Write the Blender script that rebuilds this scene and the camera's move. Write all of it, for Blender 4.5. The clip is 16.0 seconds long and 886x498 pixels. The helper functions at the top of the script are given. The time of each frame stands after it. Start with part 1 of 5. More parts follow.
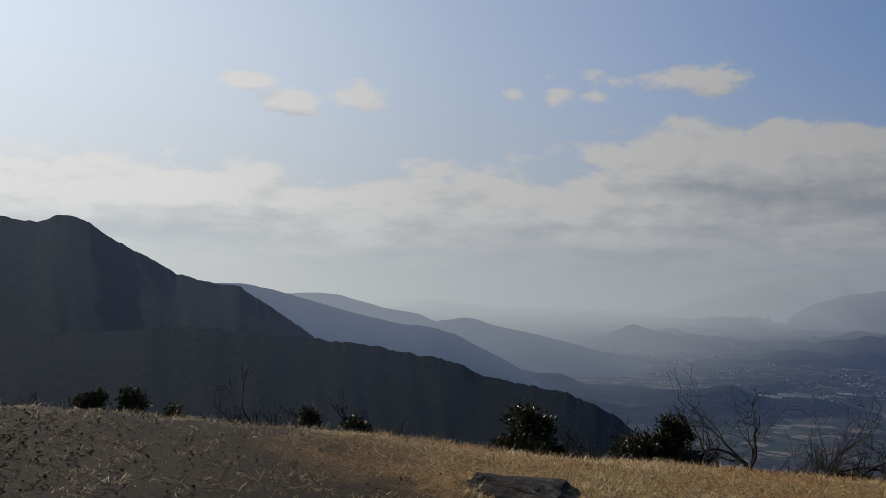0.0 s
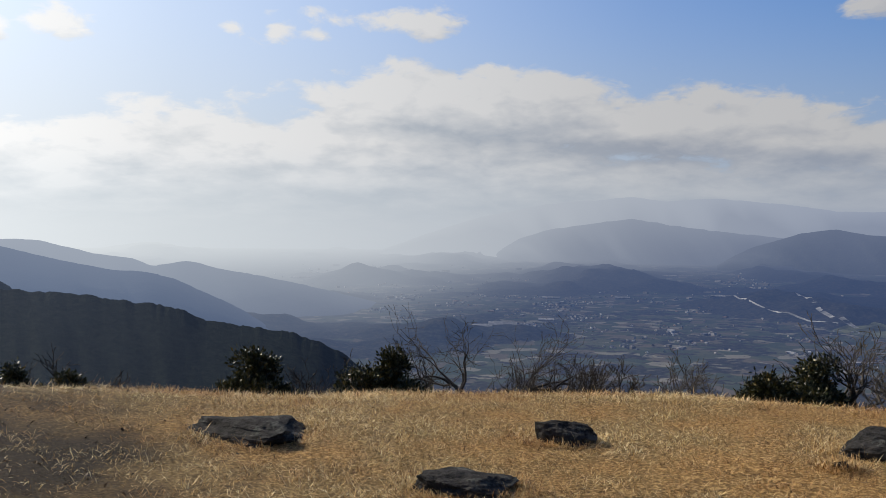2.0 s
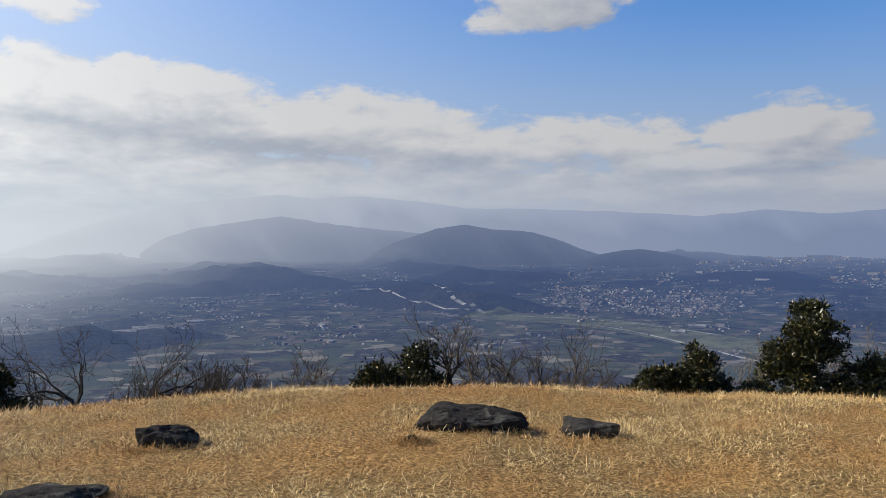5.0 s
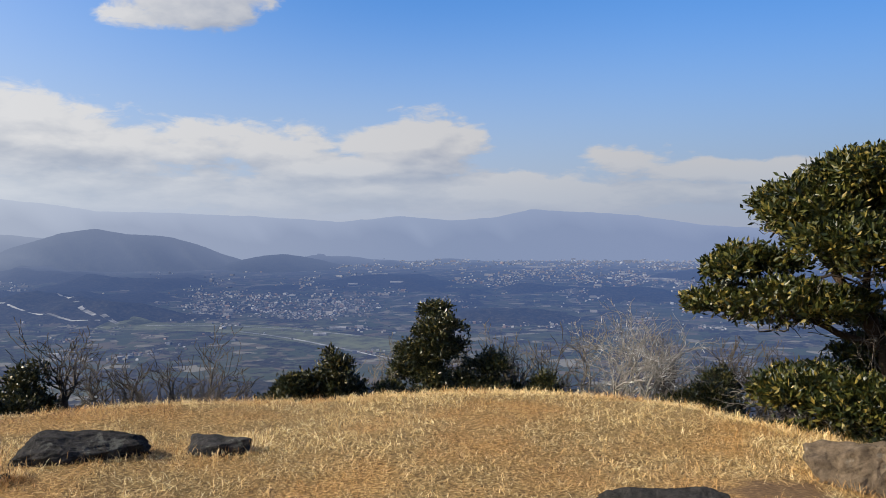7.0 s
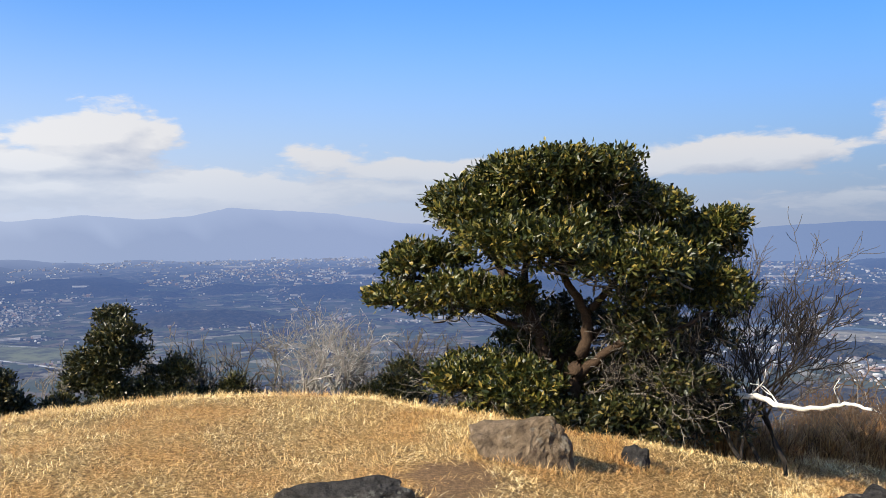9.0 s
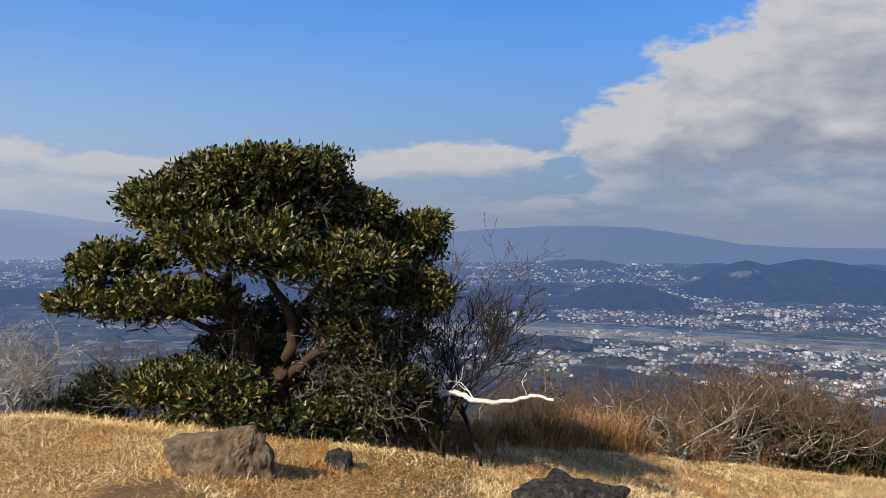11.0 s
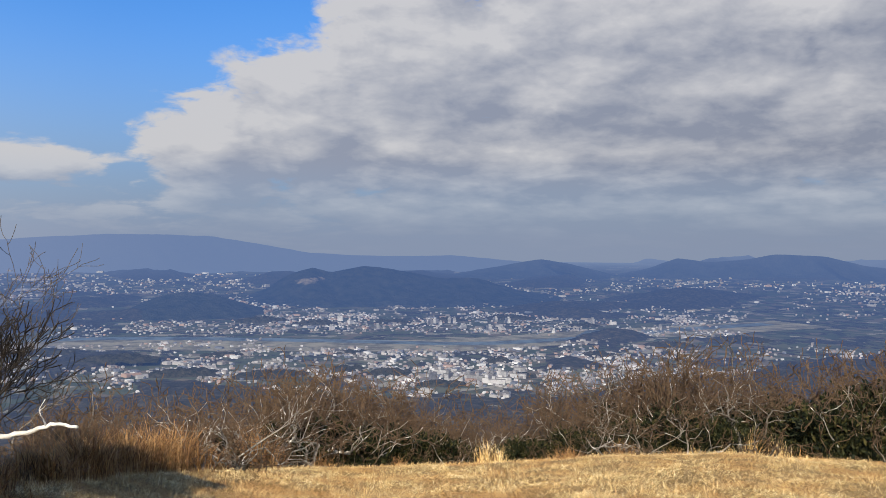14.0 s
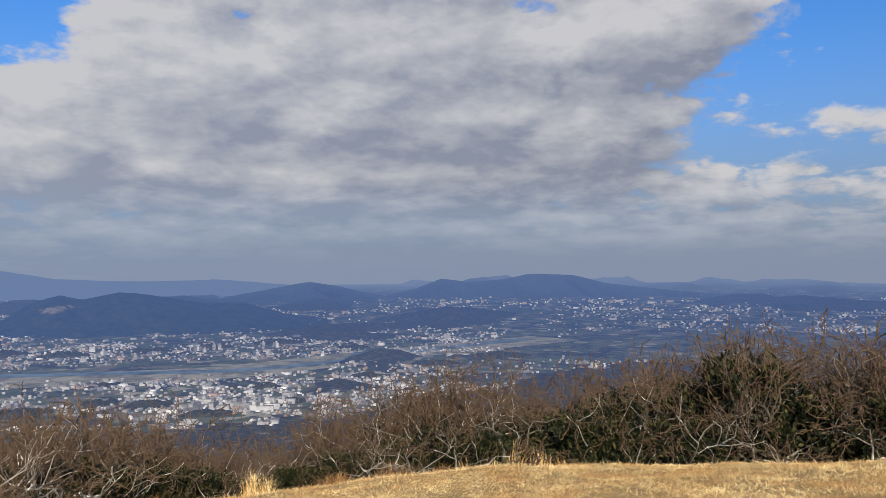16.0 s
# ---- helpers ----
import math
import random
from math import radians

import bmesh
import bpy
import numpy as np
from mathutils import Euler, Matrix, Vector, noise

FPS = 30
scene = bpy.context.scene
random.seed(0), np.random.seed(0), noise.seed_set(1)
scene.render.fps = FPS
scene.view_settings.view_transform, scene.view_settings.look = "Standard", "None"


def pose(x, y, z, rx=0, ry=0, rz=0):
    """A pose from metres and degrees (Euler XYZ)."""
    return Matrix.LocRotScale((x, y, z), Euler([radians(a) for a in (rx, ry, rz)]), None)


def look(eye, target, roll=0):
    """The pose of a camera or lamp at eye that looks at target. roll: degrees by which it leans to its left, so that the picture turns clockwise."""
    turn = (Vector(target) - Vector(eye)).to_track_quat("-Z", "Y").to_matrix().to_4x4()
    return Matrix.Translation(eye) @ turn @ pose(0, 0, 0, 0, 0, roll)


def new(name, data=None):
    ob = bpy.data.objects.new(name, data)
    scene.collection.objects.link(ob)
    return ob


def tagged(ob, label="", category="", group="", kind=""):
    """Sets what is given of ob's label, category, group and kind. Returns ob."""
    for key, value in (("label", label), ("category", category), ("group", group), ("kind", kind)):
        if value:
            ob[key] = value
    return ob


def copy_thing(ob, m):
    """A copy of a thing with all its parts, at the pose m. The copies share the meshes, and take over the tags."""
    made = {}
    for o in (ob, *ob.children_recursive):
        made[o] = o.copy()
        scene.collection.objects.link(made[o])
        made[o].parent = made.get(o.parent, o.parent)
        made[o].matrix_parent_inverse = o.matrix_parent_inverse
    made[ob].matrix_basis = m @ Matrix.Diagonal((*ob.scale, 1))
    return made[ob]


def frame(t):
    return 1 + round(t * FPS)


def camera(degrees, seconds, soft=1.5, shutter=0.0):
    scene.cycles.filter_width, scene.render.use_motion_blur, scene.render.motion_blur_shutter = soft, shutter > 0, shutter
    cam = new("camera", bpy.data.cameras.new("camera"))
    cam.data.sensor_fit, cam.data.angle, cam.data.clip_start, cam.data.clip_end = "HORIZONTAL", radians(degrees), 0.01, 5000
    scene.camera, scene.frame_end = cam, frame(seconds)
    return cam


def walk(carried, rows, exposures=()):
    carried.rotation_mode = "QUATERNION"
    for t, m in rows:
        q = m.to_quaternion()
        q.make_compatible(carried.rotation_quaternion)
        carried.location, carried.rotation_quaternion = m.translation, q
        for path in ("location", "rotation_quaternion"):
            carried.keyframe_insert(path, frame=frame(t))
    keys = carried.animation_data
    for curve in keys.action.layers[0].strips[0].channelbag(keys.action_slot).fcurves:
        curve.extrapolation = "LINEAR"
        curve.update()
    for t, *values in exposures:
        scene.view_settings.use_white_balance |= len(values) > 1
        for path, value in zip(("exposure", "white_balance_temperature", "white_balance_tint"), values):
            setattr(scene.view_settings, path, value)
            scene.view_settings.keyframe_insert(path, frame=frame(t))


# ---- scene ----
LENS = 55.1
cam = camera(LENS, 16.0, soft=0.55)

# seconds, azimuth (clockwise from +Y), tilt, lean, eye x, y, z
ROWS = [
    (0.0, 0.00, 2.38, 1.72, 0.122, 0.761, 1.527), (0.5, 4.51, 1.79, 1.38, 0.099, 0.628, 1.558),
    (1.0, 9.90, 1.05, 1.13, 0.093, 0.497, 1.589), (1.5, 14.25, -0.11, 0.85, 0.102, 0.519, 1.577),
    (2.0, 18.52, -1.29, 0.60, 0.108, 0.555, 1.555), (2.5, 22.72, -2.37, 0.48, 0.119, 0.578, 1.536),
    (3.0, 27.93, -2.64, 0.66, 0.134, 0.569, 1.538), (3.2, 29.24, -2.68, 0.65, 0.136, 0.542, 1.547),
    (5.3, 44.69, -1.31, 0.12, 0.326, 0.033, 1.628), (5.5, 46.86, -1.32, 0.43, 0.372, 0.050, 1.630),
    (6.0, 53.47, -1.05, 0.44, 0.428, 0.082, 1.629), (6.5, 59.44, -1.01, 0.02, 0.516, 0.148, 1.623),
    (7.0, 65.57, -1.06, 0.01, 0.561, 0.166, 1.609), (7.5, 71.80, -1.06, 0.08, 0.592, 0.173, 1.606),
    (8.0, 77.00, -1.09, -0.21, 0.620, 0.168, 1.591), (8.5, 81.31, -1.16, -0.45, 0.616, 0.122, 1.593),
    (8.7, 83.09, -1.19, -0.51, 0.614, 0.080, 1.600), (10.8, 102.01, -1.28, 0.13, 0.698, -0.071, 1.615),
    (11.0, 104.60, -1.21, 0.11, 0.728, -0.074, 1.611), (11.5, 110.37, -0.95, 0.25, 0.774, -0.107, 1.614),
    (12.0, 114.74, -0.65, 0.36, 0.782, -0.145, 1.619), (12.5, 120.38, -0.59, 0.33, 0.779, -0.200, 1.613),
    (13.0, 125.86, -0.52, 0.29, 0.834, -0.252, 1.603), (13.5, 129.04, -0.52, 0.36, 0.856, -0.313, 1.603),
    (14.0, 133.00, -0.52, 0.32, 0.858, -0.439, 1.603), (14.5, 136.20, -0.26, 0.23, 0.899, -0.557, 1.602),
    (15.0, 141.01, 0.25, 0.00, 0.966, -0.673, 1.579), (15.5, 144.17, 0.70, -0.29, 1.026, -0.722, 1.566),
    (16.0, 148.55, 0.99, -0.34, 1.110, -0.736, 1.551),
]


def aim(az, el):
    a, e = radians(az), radians(el)
    return Vector((math.sin(a) * math.cos(e), math.cos(a) * math.cos(e), math.sin(e)))


path = []
for t, az, el, lean, x, y, z in ROWS:
    eye = Vector((x, y, z))
    path.append((t, look(eye, eye + aim(az, el), lean)))
walk(cam, path, [(0.0, -0.45), (1.0, 0.0), (2.0, 0.25), (3.0, 0.5), (5.5, 0.5), (6.5, 0.56), (7.0, 0.72), (7.5, 0.74), (8.0, 0.86), (8.5, 1.18), (11.0, 0.72), (11.5, 0.68), (12.0, 0.78), (13.0, 0.8), (14.0, 0.8), (14.5, 0.68), (15.0, 0.7), (16.0, 0.75)])

# ---- sun and sky ----
SUN_AZ, SUN_EL = -40.0, 32.0
sun = new("sun", bpy.data.lights.new("sun", "SUN"))
sun.data.energy, sun.data.angle, sun.data.color = 5.0, radians(0.6), (1.0, 0.90, 0.74)
sun.matrix_world = look((0, 0, 60), Vector((0, 0, 60)) - aim(SUN_AZ, SUN_EL))


class Net:
    """Short way to write sums of node sockets."""

    def __init__(self, tree):
        self.tree = tree

    def node(self, kind, **settings):
        n = self.tree.nodes.new(kind)
        for key, value in settings.items():
            setattr(n, key, value)
        return n

    def join(self, value, socket):
        if hasattr(value, "links"):
            self.tree.links.new(value, socket)
        else:
            socket.default_value = value

    def math(self, op, *args, clamp=False):
        n = self.node("ShaderNodeMath", operation=op, use_clamp=clamp)
        for value, socket in zip(args, n.inputs):
            self.join(value, socket)
        return n.outputs[0]

    def ramp(self, fac, stops, mode="LINEAR"):
        n = self.node("ShaderNodeValToRGB")
        n.color_ramp.interpolation = mode
        while len(n.color_ramp.elements) < len(stops):
            n.color_ramp.elements.new(0.5)
        for e, (p, c) in zip(n.color_ramp.elements, stops):
            e.position = p
            e.color = (*c, 1) if isinstance(c, tuple) else (c, c, c, 1)
        self.join(fac, n.inputs[0])
        return n.outputs[0]

    def mix(self, fac, a, b, blend="MIX"):
        n = self.node("ShaderNodeMix", data_type="RGBA", blend_type=blend)
        for value, i in ((fac, 0), (a, 6), (b, 7)):
            if isinstance(value, tuple):
                value = (*value, 1)
            self.join(value, n.inputs[i])
        return n.outputs[2]

    def noise(self, vector, scale, detail=4, rough=0.55, out=0, dims="3D"):
        n = self.node("ShaderNodeTexNoise", noise_dimensions=dims)
        self.join(vector, n.inputs["Vector"])
        n.inputs["Scale"].default_value = scale
        n.inputs["Detail"].default_value = detail
        n.inputs["Roughness"].default_value = rough
        return n.outputs[out]

    def span(self, value, a, b, smooth=True, lo=0.0, hi=1.0):
        n = self.node("ShaderNodeMapRange", interpolation_type="SMOOTHSTEP" if smooth else "LINEAR")
        for v, i in ((value, 0), (a, 1), (b, 2), (lo, 3), (hi, 4)):
            self.join(v, n.inputs[i])
        return n.outputs[0]

    def xyz(self, x, y, z=0.0):
        n = self.node("ShaderNodeCombineXYZ")
        for v, s in zip((x, y, z), n.inputs):
            self.join(v, s)
        return n.outputs[0]


def split(net, vector):
    n = net.node("ShaderNodeSeparateXYZ")
    net.join(vector, n.inputs[0])
    return n.outputs


def bearing(net, x, y):
    """Azimuth in degrees, clockwise from +Y, with its seam at 250 degrees."""
    c, s = math.cos(radians(70)), math.sin(radians(70))
    across = net.math("SUBTRACT", net.math("MULTIPLY", x, c), net.math("MULTIPLY", y, s))
    along = net.math("ADD", net.math("MULTIPLY", x, s), net.math("MULTIPLY", y, c))
    a = net.math("ARCTAN2", across, along)
    return net.math("ADD", net.math("MULTIPLY", a, 180 / math.pi), 70.0)


# clouds: azimuth, elevation, half width, half height
CLOUD_BANKS = [
    (-22, 4.6, 24, 3.0), (4, 4.6, 18, 2.9), (20, 8.2, 12, 2.6), (17, 5.0, 14, 2.6), (32, 6.6, 14, 2.6), (42, 5.4, 9, 2.0),
    (49, 6.2, 3.2, 1.6), (54, 5.6, 4.6, 1.5), (64.0, 6.0, 5.2, 1.9), (60, 4.2, 8, 0.9), (77.6, 4.5, 3.4, 1.1), (71, 3.6, 6, 0.8), (86, 3.9, 9, 0.9), (66, 2.6, 30, 1.5),
    (104, 4.6, 8.5, 1.2), (118, 6.0, 5, 4.0), (124, 8.0, 6, 5.0), (132, 11.5, 8, 7.0), (146, 13.0, 16, 9.0), (141, 5.6, 20, 4.4), (157, 8.5, 9, 5.0),
    (162, 15.0, 10, 4.0), (150, 10, 16, 6), (166, 4.3, 7, 1.6), (176, 8.0, 4, 1.5), (181, 4.2, 8, 1.8), (205, 9, 14, 5), (144, 2.0, 36, 2.4), (144, 20.0, 22, 6.0), (14, 3.0, 44, 3.4)]
CLOUD_PUFFS = [(14.8, 13.7, 4.4, 1.0), (7.2, 12.7, 1.4, 1.0), (4.6, 12.8, 0.9, 0.5), (10.0, 12.6, 1.4, 0.5), (-6.2, 12.3, 1.8, 0.8),
               (-13.5, 12.9, 1.6, 0.5), (-10.6, 11.8, 1.8, 0.8), (49, 15.2, 6.0, 2.4), (116.5, 9.2, 2.2, 0.5)]


def cloud_group():
    tree = bpy.data.node_groups.new("cloud_field", "ShaderNodeTree")
    for n in ("azimuth", "elevation"):
        tree.interface.new_socket(n, in_out="INPUT", socket_type="NodeSocketFloat")
    for n in ("density", "body"):
        tree.interface.new_socket(n, in_out="OUTPUT", socket_type="NodeSocketFloat")
    net = Net(tree)
    gi, go = net.node("NodeGroupInput"), net.node("NodeGroupOutput")
    az, el = gi.outputs[0], gi.outputs[1]
    field = -1.0
    for a, e, w, h in CLOUD_BANKS + CLOUD_PUFFS:
        u = net.math("DIVIDE", net.math("SUBTRACT", az, a), w)
        v = net.math("DIVIDE", net.math("SUBTRACT", el, e), h)
        d = net.math("SQRT", net.math("ADD", net.math("MULTIPLY", u, u), net.math("MULTIPLY", v, v)))
        one = net.math("MULTIPLY", net.math("SUBTRACT", 1.0, d), 1.9 if a > 112 and h > 3 else 1.3) if w > 7 or h > 1.7 else net.math("MULTIPLY", net.math("SUBTRACT", 0.85, d), 0.62)
        field = net.math("SMOOTH_MAX", field, one, 0.12)
    field = net.math("MAXIMUM", field, -0.9)
    # flatter toward the horizon
    high = net.math("MAXIMUM", el, -1.0)
    up = net.math("ADD", net.math("MULTIPLY", high, 0.16), net.math("MULTIPLY", net.math("LOGARITHM", net.math("ADD", high, 2.0), 2.718), 1.1))
    place = net.xyz(net.math("MULTIPLY", az, 0.115), up, 0.3)
    bend = net.node("ShaderNodeVectorMath", operation="SCALE")
    net.join(net.noise(place, 2.2, 4, 0.55, out=1), bend.inputs[0])
    bend.inputs["Scale"].default_value = 0.34
    moved = net.node("ShaderNodeVectorMath", operation="ADD")
    net.join(place, moved.inputs[0])
    net.join(bend.outputs[0], moved.inputs[1])
    heads = net.node("ShaderNodeTexVoronoi", feature="SMOOTH_F1", normalize=True)
    net.join(moved.outputs[0], heads.inputs["Vector"])
    for key, value in (("Scale", 2.3), ("Detail", 3.0), ("Roughness", 0.5), ("Lacunarity", 2.2), ("Smoothness", 0.35)):
        heads.inputs[key].default_value = value
    billow = net.math("SUBTRACT", 0.36, heads.outputs["Distance"])
    big = net.math("SUBTRACT", net.noise(place, 1.3, 3, 0.5), 0.5)
    fine = net.math("SUBTRACT", net.noise(moved.outputs[0], 7.0, 8, 0.6), 0.5)
    lumps = net.math("ADD", net.math("MULTIPLY", big, 1.5), net.math("MULTIPLY", billow, 2.3))
    net.join(net.math("ADD", field, net.math("ADD", lumps, net.math("MULTIPLY", fine, 0.8))), go.inputs[0])
    net.join(net.math("ADD", net.math("MULTIPLY", field, 0.8), lumps), go.inputs[1])
    return tree


world = bpy.data.worlds.new("sky")
scene.world = world
world.use_nodes = True
wt = world.node_tree
wt.nodes.clear()
net = Net(wt)
sky = net.node("ShaderNodeTexSky", sky_type="NISHITA", sun_disc=False)
sky.sun_elevation, sky.sun_rotation = radians(SUN_EL), radians(SUN_AZ)
sky.air_density, sky.dust_density, sky.ozone_density = 1.0, 1.2, 2.0
way = net.node("ShaderNodeTexCoord").outputs["Generated"]
sx, sy, sz = split(net, way)
az = bearing(net, sx, sy)
el = net.math("MULTIPLY", net.math("ARCSINE", sz), 180 / math.pi)
field = cloud_group()


def clouds(a, e):
    n = net.node("ShaderNodeGroup")
    n.node_tree = field
    net.join(a, n.inputs[0])
    net.join(e, n.inputs[1])
    return n.outputs


here, body = clouds(az, el)
fine_by, close_by = clouds(net.math("SUBTRACT", az, 0.7), net.math("ADD", el, 0.8))
_, above = clouds(net.math("SUBTRACT", az, 1.4), net.math("ADD", el, 2.2))
# 1 facing the sun, 0 in the cloud's own shade
rise = net.math("MULTIPLY", net.math("SUBTRACT", body, close_by), 0.58)
rise = net.math("ADD", rise, net.math("MULTIPLY", net.math("SUBTRACT", here, fine_by), 0.24))
rise = net.math("ADD", rise, net.math("MULTIPLY", net.math("SUBTRACT", body, above), 0.34))
rise = net.math("ADD", rise, net.math("MULTIPLY", net.math("SUBTRACT", here, body), 0.3))
thick = net.span(above, -0.1, 1.0, lo=0.34, hi=-0.16)
lift = net.math("MULTIPLY", net.span(el, 3.0, 17.0, smooth=False, lo=-0.22, hi=0.28), net.span(az, 95.0, 118.0))
lit = net.math("ADD", net.math("ADD", 0.46, net.math("ADD", rise, lift)), thick)
# shade painted into the cloud bellies: azimuth, elevation, half width, half height, amount
for ba, be, bw, bh, much in [(143, 7.7, 10, 1.7, 0.42), (157, 12.2, 11, 2.0, 0.34), (172, 15.6, 7, 2.0, 0.4), (128, 4.6, 9, 0.8, 0.3), (150, 5.0, 9, 0.7, 0.25), (27, 5.4, 9, 1.0, 0.4), (46, 4.6, 7, 0.8, 0.25), (160, 9.0, 7, 0.8, 0.25)]:
    u, v = net.math("DIVIDE", net.math("SUBTRACT", az, ba), bw), net.math("DIVIDE", net.math("SUBTRACT", el, be), bh)
    d = net.math("ADD", net.math("MULTIPLY", u, u), net.math("MULTIPLY", v, v))
    d = net.math("ADD", d, net.math("MULTIPLY", body, -0.5))
    lit = net.math("SUBTRACT", lit, net.math("MULTIPLY", net.span(d, -0.4, 1.6, lo=1.0, hi=0.0), much))
lit = net.span(lit, -0.4, 1.2, smooth=False)
# the same on both sides of the sun
sided = net.math("SUBTRACT", net.math("ABSOLUTE", net.math("ADD", az, 40.0)), 40.0)
turn = net.math("DIVIDE", net.math("ADD", sided, 40.0), 240.0)
lit_colour = net.ramp(turn, [(0.0, (1.05, 1.05, 1.04)), (0.1, (0.92, 0.92, 0.91)), (0.17, (0.70, 0.70, 0.70)), (0.3, (0.455, 0.455, 0.46)), (0.5, (0.33, 0.33, 0.342)), (0.9, (0.36, 0.355, 0.362))])
shade_colour = net.ramp(turn, [(0.0, (0.72, 0.78, 0.82)), (0.17, (0.43, 0.47, 0.51)), (0.3, (0.26, 0.285, 0.335)), (0.5, (0.19, 0.212, 0.27)), (0.9, (0.138, 0.150, 0.188))])
cloud_colour = net.mix(lit, shade_colour, lit_colour)
blue = net.mix(1.0, sky.outputs[0], net.ramp(turn, [(0.0, (0.031, 0.067, 0.117)), (0.5, (0.036, 0.068, 0.108)), (0.63, (0.024, 0.052, 0.088))]), "MULTIPLY")
# thin haze, thicker low down and toward the sun
veil = net.math("MULTIPLY", net.span(el, 8.0, 60.0, lo=1.0, hi=0.05), net.span(sided, -20.0, 66.0, lo=0.97, hi=0.0))
veil_colour = net.ramp(turn, [(0.05, (0.98, 1.08, 1.20)), (0.17, (0.60, 0.68, 0.80)), (0.3, (0.38, 0.45, 0.58))])
base = net.mix(veil, blue, veil_colour)
low = net.span(el, -1.0, 17.0, lo=1.0, hi=0.0)
LOW_SKY = [(0.0, (0.95, 0.98, 0.98)), (0.17, (0.55, 0.585, 0.61)), (0.28, (0.38, 0.41, 0.455)), (0.36, (0.30, 0.33, 0.40)), (0.44, (0.275, 0.298, 0.365)), (0.5, (0.235, 0.258, 0.325)), (0.65, (0.145, 0.175, 0.245)), (0.9, (0.145, 0.17, 0.23))]
low_colour = net.ramp(turn, LOW_SKY)
base = net.mix(net.math("MULTIPLY", low, 0.95), base, low_colour)
cover = net.math("MULTIPLY", net.span(here, -0.05, 0.45), net.span(el, -0.5, 6.0, lo=0.05, hi=0.97))
colour = net.mix(cover, base, cloud_colour)
back = net.node("ShaderNodeBackground")
net.join(colour, back.inputs[0])
back.inputs[1].default_value = 1.0
net.join(back.outputs[0], net.node("ShaderNodeOutputWorld").inputs[0])


# ---- materials ----
VALLEY, LIFT = -230.0, 115.0


def material(name):
    m = bpy.data.materials.new(name)
    m.use_nodes = True
    m.node_tree.nodes.clear()
    return m, Net(m.node_tree)


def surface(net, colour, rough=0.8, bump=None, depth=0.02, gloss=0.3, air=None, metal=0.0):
    b = net.node("ShaderNodeBsdfPrincipled")
    net.join(colour if not isinstance(colour, tuple) else (*colour, 1), b.inputs["Base Color"])
    net.join(rough, b.inputs["Roughness"])
    b.inputs["Specular IOR Level"].default_value = gloss
    b.inputs["Metallic"].default_value = metal
    if bump is not None:
        n = net.node("ShaderNodeBump")
        n.inputs["Distance"].default_value = depth
        n.inputs["Strength"].default_value = 0.8
        net.join(bump, n.inputs["Height"])
        net.join(n.outputs[0], b.inputs["Normal"])
    out = net.node("ShaderNodeOutputMaterial")
    last = b.outputs[0]
    # painted haze: emission mixed over the lit surface
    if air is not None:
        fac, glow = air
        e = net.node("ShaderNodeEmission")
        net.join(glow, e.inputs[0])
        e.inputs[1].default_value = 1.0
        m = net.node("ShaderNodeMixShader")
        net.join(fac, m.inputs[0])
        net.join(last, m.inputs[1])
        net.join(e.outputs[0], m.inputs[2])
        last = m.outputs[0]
    net.join(last, out.inputs[0])


def place_of(net):
    return net.node("ShaderNodeNewGeometry").outputs["Position"]


